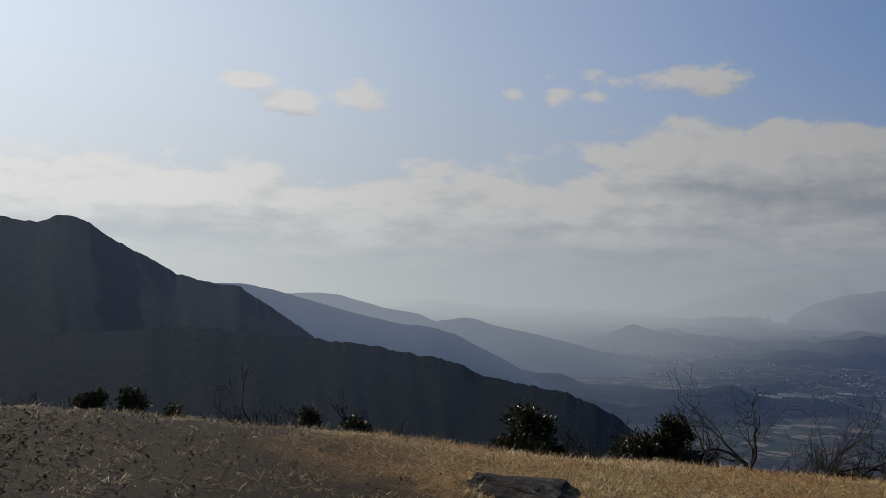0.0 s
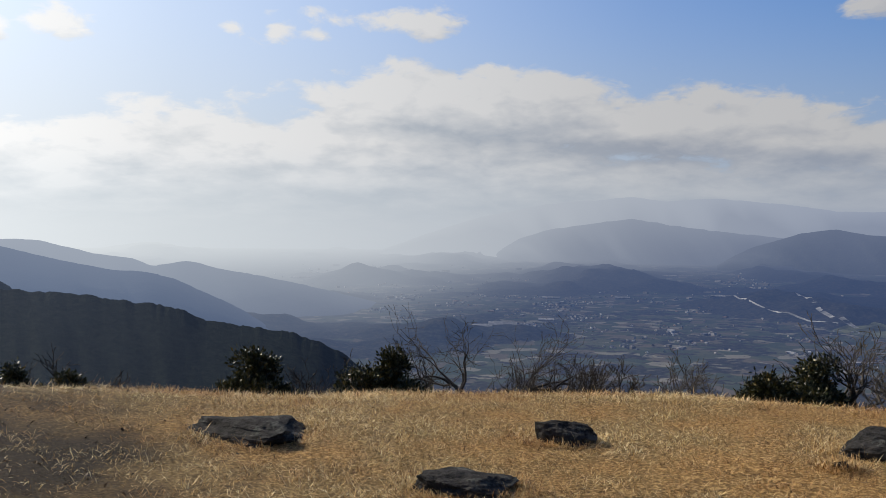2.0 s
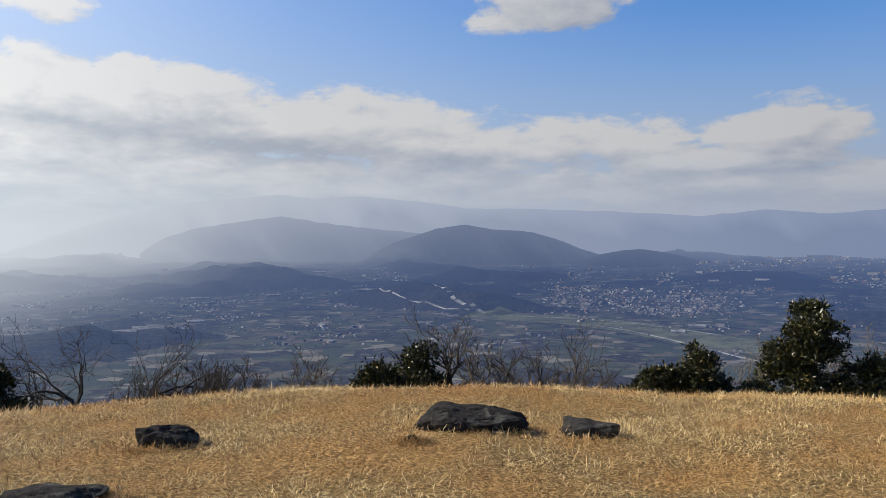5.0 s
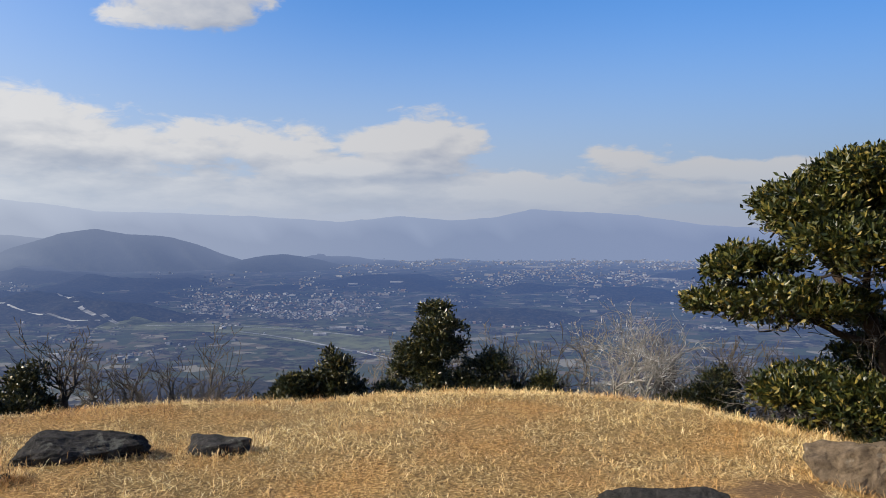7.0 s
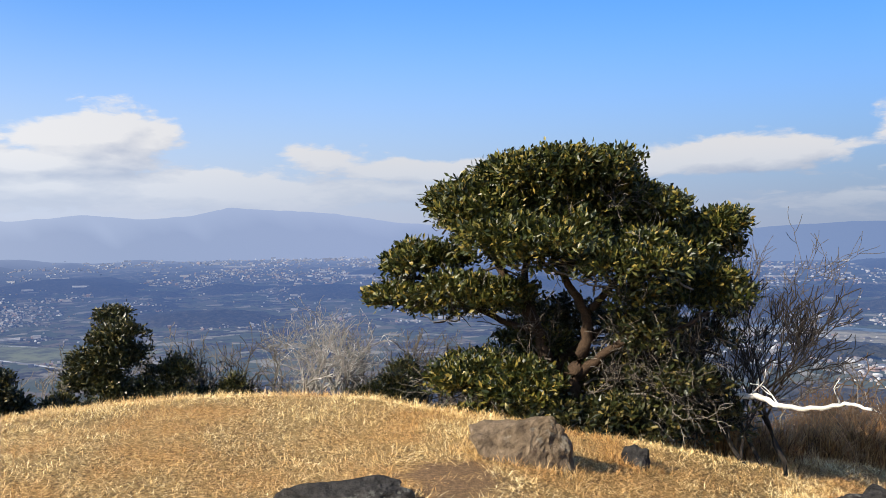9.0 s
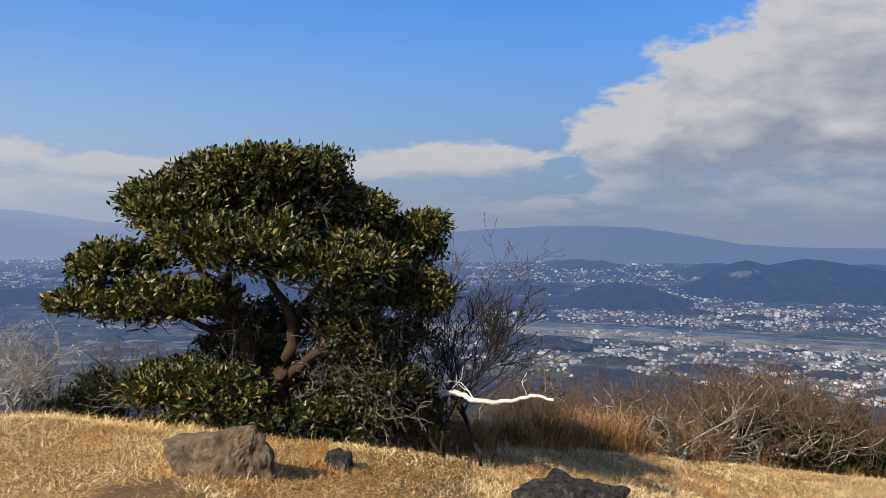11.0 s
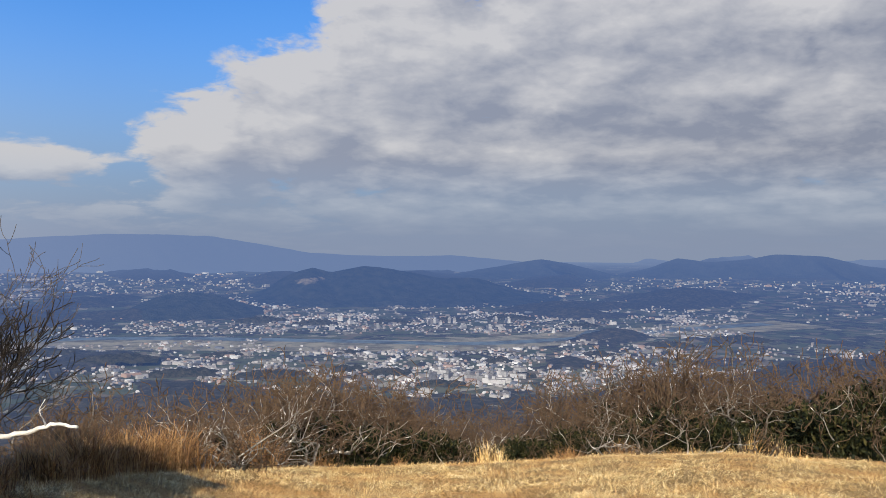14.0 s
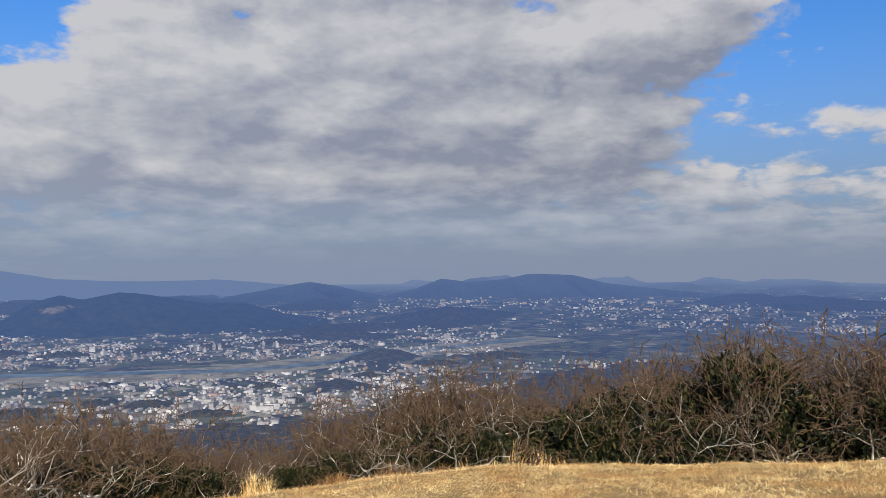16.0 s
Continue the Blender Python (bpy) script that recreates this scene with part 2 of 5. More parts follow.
def haze_emission(net, most=0.985, clear=1.0, at=None):
    """Haze painted onto the distant backdrop as emission, set by distance, azimuth and material."""
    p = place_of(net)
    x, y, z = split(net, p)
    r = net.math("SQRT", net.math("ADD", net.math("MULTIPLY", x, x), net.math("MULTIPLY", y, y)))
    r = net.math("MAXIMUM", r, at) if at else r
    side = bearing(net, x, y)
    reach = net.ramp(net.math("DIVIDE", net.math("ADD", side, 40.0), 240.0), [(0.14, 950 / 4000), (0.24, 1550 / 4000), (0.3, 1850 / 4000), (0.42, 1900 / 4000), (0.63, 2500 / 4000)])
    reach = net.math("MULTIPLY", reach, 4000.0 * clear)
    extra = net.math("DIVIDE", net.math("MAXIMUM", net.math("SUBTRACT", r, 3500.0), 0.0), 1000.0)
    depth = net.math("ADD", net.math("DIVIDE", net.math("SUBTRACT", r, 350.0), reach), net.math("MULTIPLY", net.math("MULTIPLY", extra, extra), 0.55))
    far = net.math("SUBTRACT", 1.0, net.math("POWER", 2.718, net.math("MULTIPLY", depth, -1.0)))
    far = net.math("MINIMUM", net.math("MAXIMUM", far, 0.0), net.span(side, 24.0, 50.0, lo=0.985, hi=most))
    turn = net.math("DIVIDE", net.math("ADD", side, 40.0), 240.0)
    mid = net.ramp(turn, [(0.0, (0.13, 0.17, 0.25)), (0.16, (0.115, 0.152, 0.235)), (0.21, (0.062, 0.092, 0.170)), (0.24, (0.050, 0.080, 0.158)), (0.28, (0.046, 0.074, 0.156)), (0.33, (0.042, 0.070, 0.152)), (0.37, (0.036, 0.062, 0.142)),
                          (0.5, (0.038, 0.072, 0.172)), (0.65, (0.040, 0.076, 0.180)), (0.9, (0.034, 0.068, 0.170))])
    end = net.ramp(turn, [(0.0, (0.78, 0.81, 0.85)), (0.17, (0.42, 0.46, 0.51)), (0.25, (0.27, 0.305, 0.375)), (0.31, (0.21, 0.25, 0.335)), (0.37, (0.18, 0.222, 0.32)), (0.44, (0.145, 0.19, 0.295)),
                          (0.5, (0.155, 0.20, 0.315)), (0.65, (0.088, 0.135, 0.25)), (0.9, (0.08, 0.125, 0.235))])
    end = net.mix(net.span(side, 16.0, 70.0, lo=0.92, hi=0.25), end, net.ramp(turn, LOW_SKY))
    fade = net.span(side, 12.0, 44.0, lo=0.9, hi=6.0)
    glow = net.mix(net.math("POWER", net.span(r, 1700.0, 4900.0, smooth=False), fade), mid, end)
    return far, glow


def mat_grass():
    m, n = material("dry_grass_ground")
    p = place_of(n)
    big, fine = n.noise(p, 0.9, 5), n.noise(p, 38.0, 5, 0.7)
    c = n.ramp(fine, [(0.3, (0.05, 0.030, 0.011)), (0.5, (0.21, 0.135, 0.052)), (0.68, (0.50, 0.35, 0.15))])
    c = n.mix(n.span(big, 0.42, 0.7), c, n.mix(1.0, c, (1.5, 1.35, 1.2), "MULTIPLY"))
    x, y, z = split(n, p)
    bare = n.math("SQRT", n.math("ADD", n.math("POWER", n.math("SUBTRACT", x, 5.7), 2.0), n.math("POWER", n.math("MULTIPLY", n.math("SUBTRACT", y, 0.45), 1.3), 2.0)))
    bare = n.span(n.math("ADD", bare, n.math("MULTIPLY", n.math("SUBTRACT", n.noise(p, 2.2, 4), 0.5), 1.6)), 0.35, 0.8, lo=0.9, hi=0.0)
    c = n.mix(bare, c, n.ramp(fine, [(0.3, (0.09, 0.05, 0.025)), (0.7, (0.20, 0.125, 0.065))]))
    # leaf litter with little grass left, painted extra dark for the dim backlit ground
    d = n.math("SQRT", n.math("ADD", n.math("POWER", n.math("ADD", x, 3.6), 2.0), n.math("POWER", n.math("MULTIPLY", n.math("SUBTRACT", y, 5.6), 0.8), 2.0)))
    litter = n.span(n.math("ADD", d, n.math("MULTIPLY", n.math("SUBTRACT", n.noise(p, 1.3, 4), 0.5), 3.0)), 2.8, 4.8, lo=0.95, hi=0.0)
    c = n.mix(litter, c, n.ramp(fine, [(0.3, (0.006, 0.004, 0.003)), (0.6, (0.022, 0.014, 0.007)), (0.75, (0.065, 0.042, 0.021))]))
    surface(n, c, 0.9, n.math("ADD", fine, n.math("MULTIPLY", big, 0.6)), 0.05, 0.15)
    return m


def mat_slope():
    m, n = material("wooded_slope")
    p = place_of(n)
    c = n.ramp(n.noise(p, 0.35, 6, 0.65), [(0.3, (0.012, 0.014, 0.008)), (0.55, (0.035, 0.03, 0.017)), (0.75, (0.085, 0.065, 0.036))])
    surface(n, c, 0.95, n.noise(p, 0.8, 5, 0.7), 0.8, 0.1)
    return m


def mat_plain():
    m, n = material("valley_fields_and_woods")
    p = place_of(n)
    cells = n.node("ShaderNodeTexVoronoi")
    n.join(p, cells.inputs["Vector"])
    cells.inputs["Scale"].default_value = 0.026
    cells.inputs["Randomness"].default_value = 0.85
    pick = split(n, cells.outputs["Color"])
    fields = n.ramp(pick[0], [(0.0, (0.055, 0.068, 0.03)), (0.3, (0.10, 0.10, 0.05)), (0.5, (0.15, 0.12, 0.075)), (0.7, (0.075, 0.08, 0.037)), (0.88, (0.28, 0.25, 0.18))], "CONSTANT")
    fields = n.mix(n.math("MULTIPLY", n.noise(p, 0.05, 4), 0.5), fields, (0.05, 0.05, 0.03))
    x, y, z = split(n, p)
    r = n.math("SQRT", n.math("ADD", n.math("MULTIPLY", x, x), n.math("MULTIPLY", y, y)))
    # winter woods on the lower slopes and on every rise
    level = n.math("ADD", VALLEY, n.math("MULTIPLY", n.math("POWER", n.math("MULTIPLY", n.math("MAXIMUM", n.math("SUBTRACT", r, 2800.0), 0.0), 1 / 2100.0), 1.6), LIFT))
    rise = n.math("SUBTRACT", z, level)
    near = n.span(r, 1000.0, 1300.0, lo=6.0, hi=0.0)
    patchy = n.math("ADD", n.math("MULTIPLY", n.math("SUBTRACT", n.noise(p, 0.011, 8, 0.7), 0.5), 26.0), n.math("MULTIPLY", n.math("SUBTRACT", n.noise(p, 0.045, 4, 0.6), 0.5), 8.0))
    wood = n.span(n.math("ADD", n.math("ADD", rise, near), patchy), 0.4, 1.4)
    woods = n.ramp(n.noise(p, 0.07, 6, 0.75), [(0.3, (0.008, 0.010, 0.006)), (0.52, (0.035, 0.032, 0.02)), (0.72, (0.10, 0.08, 0.05))])
    c = n.mix(wood, fields, woods)
    surface(n, c, 0.95, n.noise(p, 0.05, 5, 0.7), 4.0, 0.05, haze_emission(n))
    return m


def mat_hill(name, clear=1.0, at=None, dark=(0.010, 0.016, 0.010), light=(0.055, 0.055, 0.034), grain=0.022, scar=False):
    m, n = material(name)
    p = place_of(n)
    c = n.ramp(n.noise(p, grain, 6, 0.7), [(0.32, dark), (0.7, light)])
    if scar:
        x, y, z = split(n, p)
        a = n.math("DIVIDE", n.math("SUBTRACT", bearing(n, x, y), 124.1), 1.5)
        h = n.math("DIVIDE", n.math("ADD", z, 150.0), 17.0)
        h = n.math("SUBTRACT", h, n.math("MULTIPLY", a, 0.5))
        q = n.math("ADD", n.math("ADD", n.math("MULTIPLY", a, a), n.math("MULTIPLY", h, h)), n.math("MULTIPLY", n.noise(p, 0.03, 6, 0.7), 2.2))
        c = n.mix(n.span(q, 1.1, 1.6, lo=0.75, hi=0.0), c, (0.30, 0.24, 0.16))
    surface(n, c, 0.95, n.noise(p, grain * 1.5, 5, 0.75), 0.4 / grain, 0.03, haze_emission(n, clear=clear, at=at))
    return m


def mat_town(name, stops):
    m, n = material(name)
    isl = n.node("ShaderNodeNewGeometry").outputs["Random Per Island"]
    c = n.ramp(isl, stops, "CONSTANT")
    surface(n, c, 0.7, None, 0, 0.3, haze_emission(n, 0.6, 1.35))
    return m


def mat_far_plain(name, colour):
    m, n = material(name)
    p = place_of(n)
    c = n.mix(n.span(n.noise(p, 0.02, 7, 0.72), 0.38, 0.62), tuple(v * 0.35 for v in colour), tuple(v * 1.1 for v in colour))
    surface(n, c, 0.7, None, 0, 0.3, haze_emission(n, 0.7, 1.35))
    return m


def mat_rock(name, a, b, lichen=0.3):
    m, n = material(name)
    p = n.node("ShaderNodeTexCoord").outputs["Object"]
    grain = n.noise(p, 14.0, 8, 0.72)
    c = n.ramp(grain, [(0.34, a), (0.66, b), (0.85, tuple(min(1, v * 1.7) for v in b))])
    spots = n.span(n.noise(p, 5.0, 6, 0.7), 0.56, 0.63)
    c = n.mix(n.math("MULTIPLY", spots, lichen), c, (0.34, 0.34, 0.29))
    surface(n, c, 0.9, grain, 0.06, 0.1)
    return m


def mat_bark(name, a, b, lichen=(0.42, 0.42, 0.38), share=0.5):
    m, n = material(name)
    p = n.node("ShaderNodeTexCoord").outputs["Object"]
    grain = n.noise(p, 60.0, 6, 0.7)
    c = n.ramp(grain, [(0.3, a), (0.7, b)])
    c = n.mix(n.span(n.noise(p, 6.0, 4, 0.6), 1.0 - share, 1.1 - share), c, lichen)
    surface(n, c, 0.9, grain, 0.01, 0.15)
    return m


def mat_leaf(name, stops, rough=0.38, gloss=0.5, patch=None, thin=0.12):
    m, n = material(name)
    isl = n.node("ShaderNodeNewGeometry").outputs["Random Per Island"]
    c = n.ramp(isl, stops)
    if patch:
        scale, lo, hi, tint = patch
        c = n.mix(n.span(n.noise(place_of(n), scale, 5, 0.65), lo, hi), c, n.mix(1.0, c, tint, "MULTIPLY"))
    b = n.node("ShaderNodeBsdfPrincipled")
    n.join(c, b.inputs["Base Color"])
    b.inputs["Roughness"].default_value = rough
    b.inputs["Specular IOR Level"].default_value = gloss
    t = n.node("ShaderNodeBsdfTranslucent")
    n.join(c, t.inputs[0])
    mx = n.node("ShaderNodeMixShader")
    mx.inputs[0].default_value = thin
    n.join(b.outputs[0], mx.inputs[1])
    n.join(t.outputs[0], mx.inputs[2])
    n.join(mx.outputs[0], n.node("ShaderNodeOutputMaterial").inputs[0])
    return m


GRASS, SLOPE, PLAIN = mat_grass(), mat_slope(), mat_plain()
ROCK_DARK = mat_rock("dark_schist", (0.012, 0.011, 0.010), (0.055, 0.050, 0.045), 0.18)
ROCK_TAN = mat_rock("tan_schist", (0.06, 0.042, 0.026), (0.19, 0.14, 0.092), 0.2)
BARK_GREY = mat_bark("grey_bark", (0.035, 0.029, 0.024), (0.115, 0.096, 0.078), (0.27, 0.26, 0.23), 0.35)
BARK_DARK = mat_bark("dark_bark", (0.025, 0.02, 0.017), (0.075, 0.062, 0.05), (0.20, 0.20, 0.18), 0.35)
BARK_PALE = mat_bark("pale_lichened_bark", (0.10, 0.085, 0.07), (0.32, 0.29, 0.25), (0.50, 0.48, 0.43), 0.45)
BLEACHED = mat_bark("bleached_dead_wood", (0.30, 0.28, 0.25), (0.52, 0.49, 0.44), (0.66, 0.64, 0.58), 0.5)
BARK_BROWN = mat_bark("red_brown_bark", (0.018, 0.011, 0.007), (0.06, 0.038, 0.023), (0.14, 0.125, 0.105), 0.35)
BARK_BLACK = mat_bark("blackish_bark", (0.012, 0.010, 0.009), (0.042, 0.034, 0.028), (0.10, 0.095, 0.085), 0.3)
TWIG_BROWN = mat_bark("russet_twigs", (0.04, 0.025, 0.015), (0.135, 0.086, 0.05), (0.22, 0.17, 0.12), 0.35)
BARK_ASH = mat_bark("ash_grey_bark", (0.085, 0.073, 0.06), (0.20, 0.175, 0.145), (0.32, 0.295, 0.255), 0.35)
LEAF = mat_leaf("glossy_evergreen_leaf", [(0.0, (0.007, 0.011, 0.003)), (0.45, (0.024, 0.031, 0.006)), (0.8, (0.078, 0.074, 0.013)), (0.97, (0.20, 0.145, 0.03))], 0.42, 0.34)
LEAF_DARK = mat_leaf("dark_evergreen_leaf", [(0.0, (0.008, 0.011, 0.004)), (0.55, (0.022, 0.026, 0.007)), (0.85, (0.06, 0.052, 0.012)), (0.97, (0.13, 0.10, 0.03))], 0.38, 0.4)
LEAF_DULL = mat_leaf("dull_evergreen_leaf", [(0.0, (0.005, 0.007, 0.003)), (0.6, (0.014, 0.017, 0.006)), (0.9, (0.045, 0.042, 0.014)), (1.0, (0.08, 0.066, 0.022))], 0.65, 0.12, None, 0.05)
STRAW = mat_leaf("straw_blades", [(0.0, (0.07, 0.036, 0.009)), (0.25, (0.34, 0.20, 0.06)), (0.6, (0.80, 0.56, 0.235)), (1.0, (0.97, 0.84, 0.50))], 0.55, 0.2, (0.9, 0.40, 0.62, (0.66, 0.51, 0.38)), 0.03)
DEAD_LEAF = mat_leaf("dead_leaves", [(0.0, (0.012, 0.007, 0.003)), (0.5, (0.045, 0.026, 0.011)), (0.85, (0.13, 0.08, 0.036)), (1.0, (0.38, 0.31, 0.2))], 0.7, 0.12, None, 0.04)
REED = mat_leaf("russet_reeds", [(0.0, (0.07, 0.032, 0.012)), (0.5, (0.25, 0.125, 0.045)), (1.0, (0.47, 0.28, 0.115))], 0.65, 0.2, None, 0.12)


# ---- mesh helpers ----
def mesh(name, verts, faces, mats, smooth=False, index=None):
    me = bpy.data.meshes.new(name)
    verts = np.asarray(verts, dtype=np.float32)
    if isinstance(faces, np.ndarray):
        sizes, loops = np.full(len(faces), faces.shape[1], dtype=np.int32), faces.astype(np.int32).ravel()
    else:
        sizes = np.fromiter((len(f) for f in faces), dtype=np.int32, count=len(faces))
        loops = np.fromiter((i for f in faces for i in f), dtype=np.int32, count=int(sizes.sum()))
    me.vertices.add(len(verts))
    me.vertices.foreach_set("co", verts.ravel())
    me.loops.add(len(loops))
    me.loops.foreach_set("vertex_index", loops)
    me.polygons.add(len(sizes))
    me.polygons.foreach_set("loop_start", np.concatenate([[0], np.cumsum(sizes)[:-1]]).astype(np.int32))
    for m in mats if isinstance(mats, (list, tuple)) else [mats]:
        me.materials.append(m)
    if index is not None:
        me.polygons.foreach_set("material_index", np.asarray(index, dtype=np.int32))
    me.polygons.foreach_set("use_smooth", np.full(len(me.polygons), smooth))
    me.update(calc_edges=True)
    return me


def part(name, me, parent, label=""):
    ob = new(name, me)
    ob.parent = parent
    return tagged(ob, label) if label else ob


def group_at(name, x, y, z, turn=0.0):
    ob = new(name)
    ob.matrix_world = pose(x, y, z, 0, 0, turn)
    return ob


EYE = 1.6
CREST = [(-60, 9.0, 8.00), (-27, 9.2, 7.40), (-18, 9.2, 7.97), (-11, 9.2, 8.78), (-4, 9.2, 9.55), (3, 9.1, 9.92), (10, 9.0, 10.40), (17, 9.0, 10.47), (24, 9.1, 10.24), (31, 9.2, 10.20),
         (38, 9.2, 10.07), (45, 9.2, 10.01), (52, 9.2, 10.45), (58, 9.2, 10.65), (64, 9.2, 10.34), (70, 9.3, 10.18), (76, 9.4, 10.28), (81, 8.8, 10.88), (85, 8.0, 11.70), (89, 7.8, 12.08),
         (93, 7.8, 12.80), (97, 8.2, 13.05), (101, 8.8, 13.25), (105, 9.8, 13.40), (110, 12.0, 13.15), (116, 16.5, 13.30), (122, 21.5, 13.85), (130, 24.0, 13.87), (137, 24.7, 13.65),
         (144, 25.0, 12.94), (151, 25.0, 12.44), (160, 25.0, 12.19), (168, 25.0, 11.66), (176, 25.0, 10.86), (195, 26.0, 8.00), (240, 30.0, 3.40), (300, 9.0, 8.00)]
_ca, _cr, _ce = np.array(CREST, dtype=float).T


def crest(a):
    a = np.where(np.asarray(a) < -60, np.asarray(a) + 360, a)
    return np.interp(a, _ca, _cr), np.interp(a, _ca, _ce)


def valley_z(r):
    """The plain, which lifts softly to the skyline far out."""
    return VALLEY + LIFT * np.clip((r - 2800.0) / 2100.0, 0, 1) ** 1.6


_grid = np.random.default_rng(3).uniform(-1, 1, (128, 128))


def rolls(x, y, octaves=5):
    """Smooth noise over the plan, about -1 to 1."""
    out, amp = np.zeros_like(x), 1.0
    for o in range(octaves):
        u, v = (x * 2 ** o + 17.3 * o) % 128, (y * 2 ** o + 5.9 * o) % 128
        i, j = np.floor(u).astype(int) % 128, np.floor(v).astype(int) % 128
        f, g = u - np.floor(u), v - np.floor(v)
        f, g = f * f * (3 - 2 * f), g * g * (3 - 2 * g)
        k, l = (i + 1) % 128, (j + 1) % 128
        out += amp * ((_grid[i, j] * (1 - f) + _grid[k, j] * f) * (1 - g) + (_grid[i, l] * (1 - f) + _grid[k, l] * f) * g)
        amp *= 0.5
    return out / 1.3


# broad flats of the plain: azimuth, elevation, half widths
FLAT_LAND = [(136, -6.6, 19, 1.9), (116, -6.6, 16, 0.9), (56, -6.7, 12, 0.9), (55, -4.5, 7, 0.55), (70, -2.7, 9, 0.25), (82, -3.3, 8, 0.25), (22, -5.6, 10, 0.8), (104, -3.2, 12, 0.3), (165, -3.4, 12, 0.6), (140, -9.0, 7, 1.0)]


def relief(x, y):
    """Low wooded hills that roll over the plain."""
    x, y = np.asarray(x, dtype=float), np.asarray(y, dtype=float)
    r, a = np.hypot(x, y), np.degrees(np.arctan2(x, y))
    n = rolls(x / 430 + 40, y / 430 + 40)
    e = np.degrees(np.arctan2(valley_z(r) - EYE, np.maximum(r, 1)))
    flat = np.zeros_like(r)
    for fa, fe, wa, we in FLAT_LAND:
        flat = np.maximum(flat, np.clip(1.6 - np.hypot((a - fa) / wa, (e - fe) / we) + 0.35 * n, 0, 1))
    h = 58.0 * np.maximum(n - 0.02 - 0.5 * flat, 0) ** 1.1 * (1 + 0.25 * rolls(x / 60, y / 60, 3))
    return h * np.clip((r - 700) / 700, 0, 1)


def land_z(x, y):
    return valley_z(np.hypot(x, y)) + relief(x, y)


def ground_z(x, y):
    x, y = np.asarray(x, dtype=float), np.asarray(y, dtype=float)
    r, a = np.hypot(x, y), np.degrees(np.arctan2(x, y))
    rc, ec = crest(a)
    s = np.tan(np.radians(ec)) - EYE / (rc - 0.55)
    d = np.maximum(r - np.interp(a, [45, 60, 90, 100], [0.88, 0.93, 0.93, 0.88]) * rc, 0)
    z = -s * r - (0.5 - s) * (d - 1.5 * (1 - np.exp(-d / 1.5)))
    z = z + 0.03 * np.sin(1.9 * x + 0.7 * y) * np.sin(1.3 * y - 0.4 * x) * np.clip(r / 3, 0, 1)
    return np.where(r < 420, np.maximum(z, valley_z(r)), np.maximum(z, land_z(x, y)))


def gz(x, y):
    return float(ground_z(x, y))


def polar(az, r):
    return r * math.sin(radians(az)), r * math.cos(radians(az))


# ---- the ground: summit lawn, slopes and plain in one sheet ----
def ground():
    na = 900
    radii = np.concatenate([np.linspace(0.6, 40, 150), np.geomspace(41, 600, 60), np.geomspace(612, 4950, 240)])
    az = np.radians(np.arange(na) * 360 / na)
    rr, aa = np.meshgrid(radii, az, indexing="ij")
    x, y = rr * np.sin(aa), rr * np.cos(aa)
    verts = np.concatenate([[[0, 0, gz(0, 0)]], np.stack([x, y, ground_z(x, y)], -1).reshape(-1, 3)])
    j = np.arange(na)
    k = (j + 1) % na
    fan = np.stack([0 * j, 1 + k, 1 + j], -1).tolist()
    row = np.arange(len(radii) - 1)[:, None] * na
    quads = np.stack([1 + row + j, 1 + row + k, 1 + row + na + k, 1 + row + na + j], -1).reshape(-1, 4).tolist()
    mid = 0.5 * (radii[1:] + radii[:-1])[:, None]
    rc = crest(np.degrees(az))[0][None]
    index = np.where(mid < rc + 1.5, 0, np.where(mid < 480, 1, 2)).ravel()
    ob = new("ground", mesh("ground", verts, fan + quads, [GRASS, SLOPE, PLAIN], True, np.concatenate([np.zeros(na, dtype=int), index])))
    return tagged(ob, "dry grassy summit falling to a wide plain of fields and woods", "ground", kind="structure")


ground()


# ---- hills ----
def fbm(v, seed, octaves=5):
    """Smooth noise along a line, -1 to 1."""
    rng = np.random.default_rng(seed)
    out, amp = np.zeros_like(v), 1.0
    for o in range(octaves):
        grid = rng.uniform(-1, 1, 4096)
        q = (v * 2 ** o) % 4090
        i = q.astype(int)
        f = q - i
        f = f * f * (3 - 2 * f)
        out += amp * (grid[i] * (1 - f) + grid[i + 1] * f)
        amp *= 0.55
    return out / 2


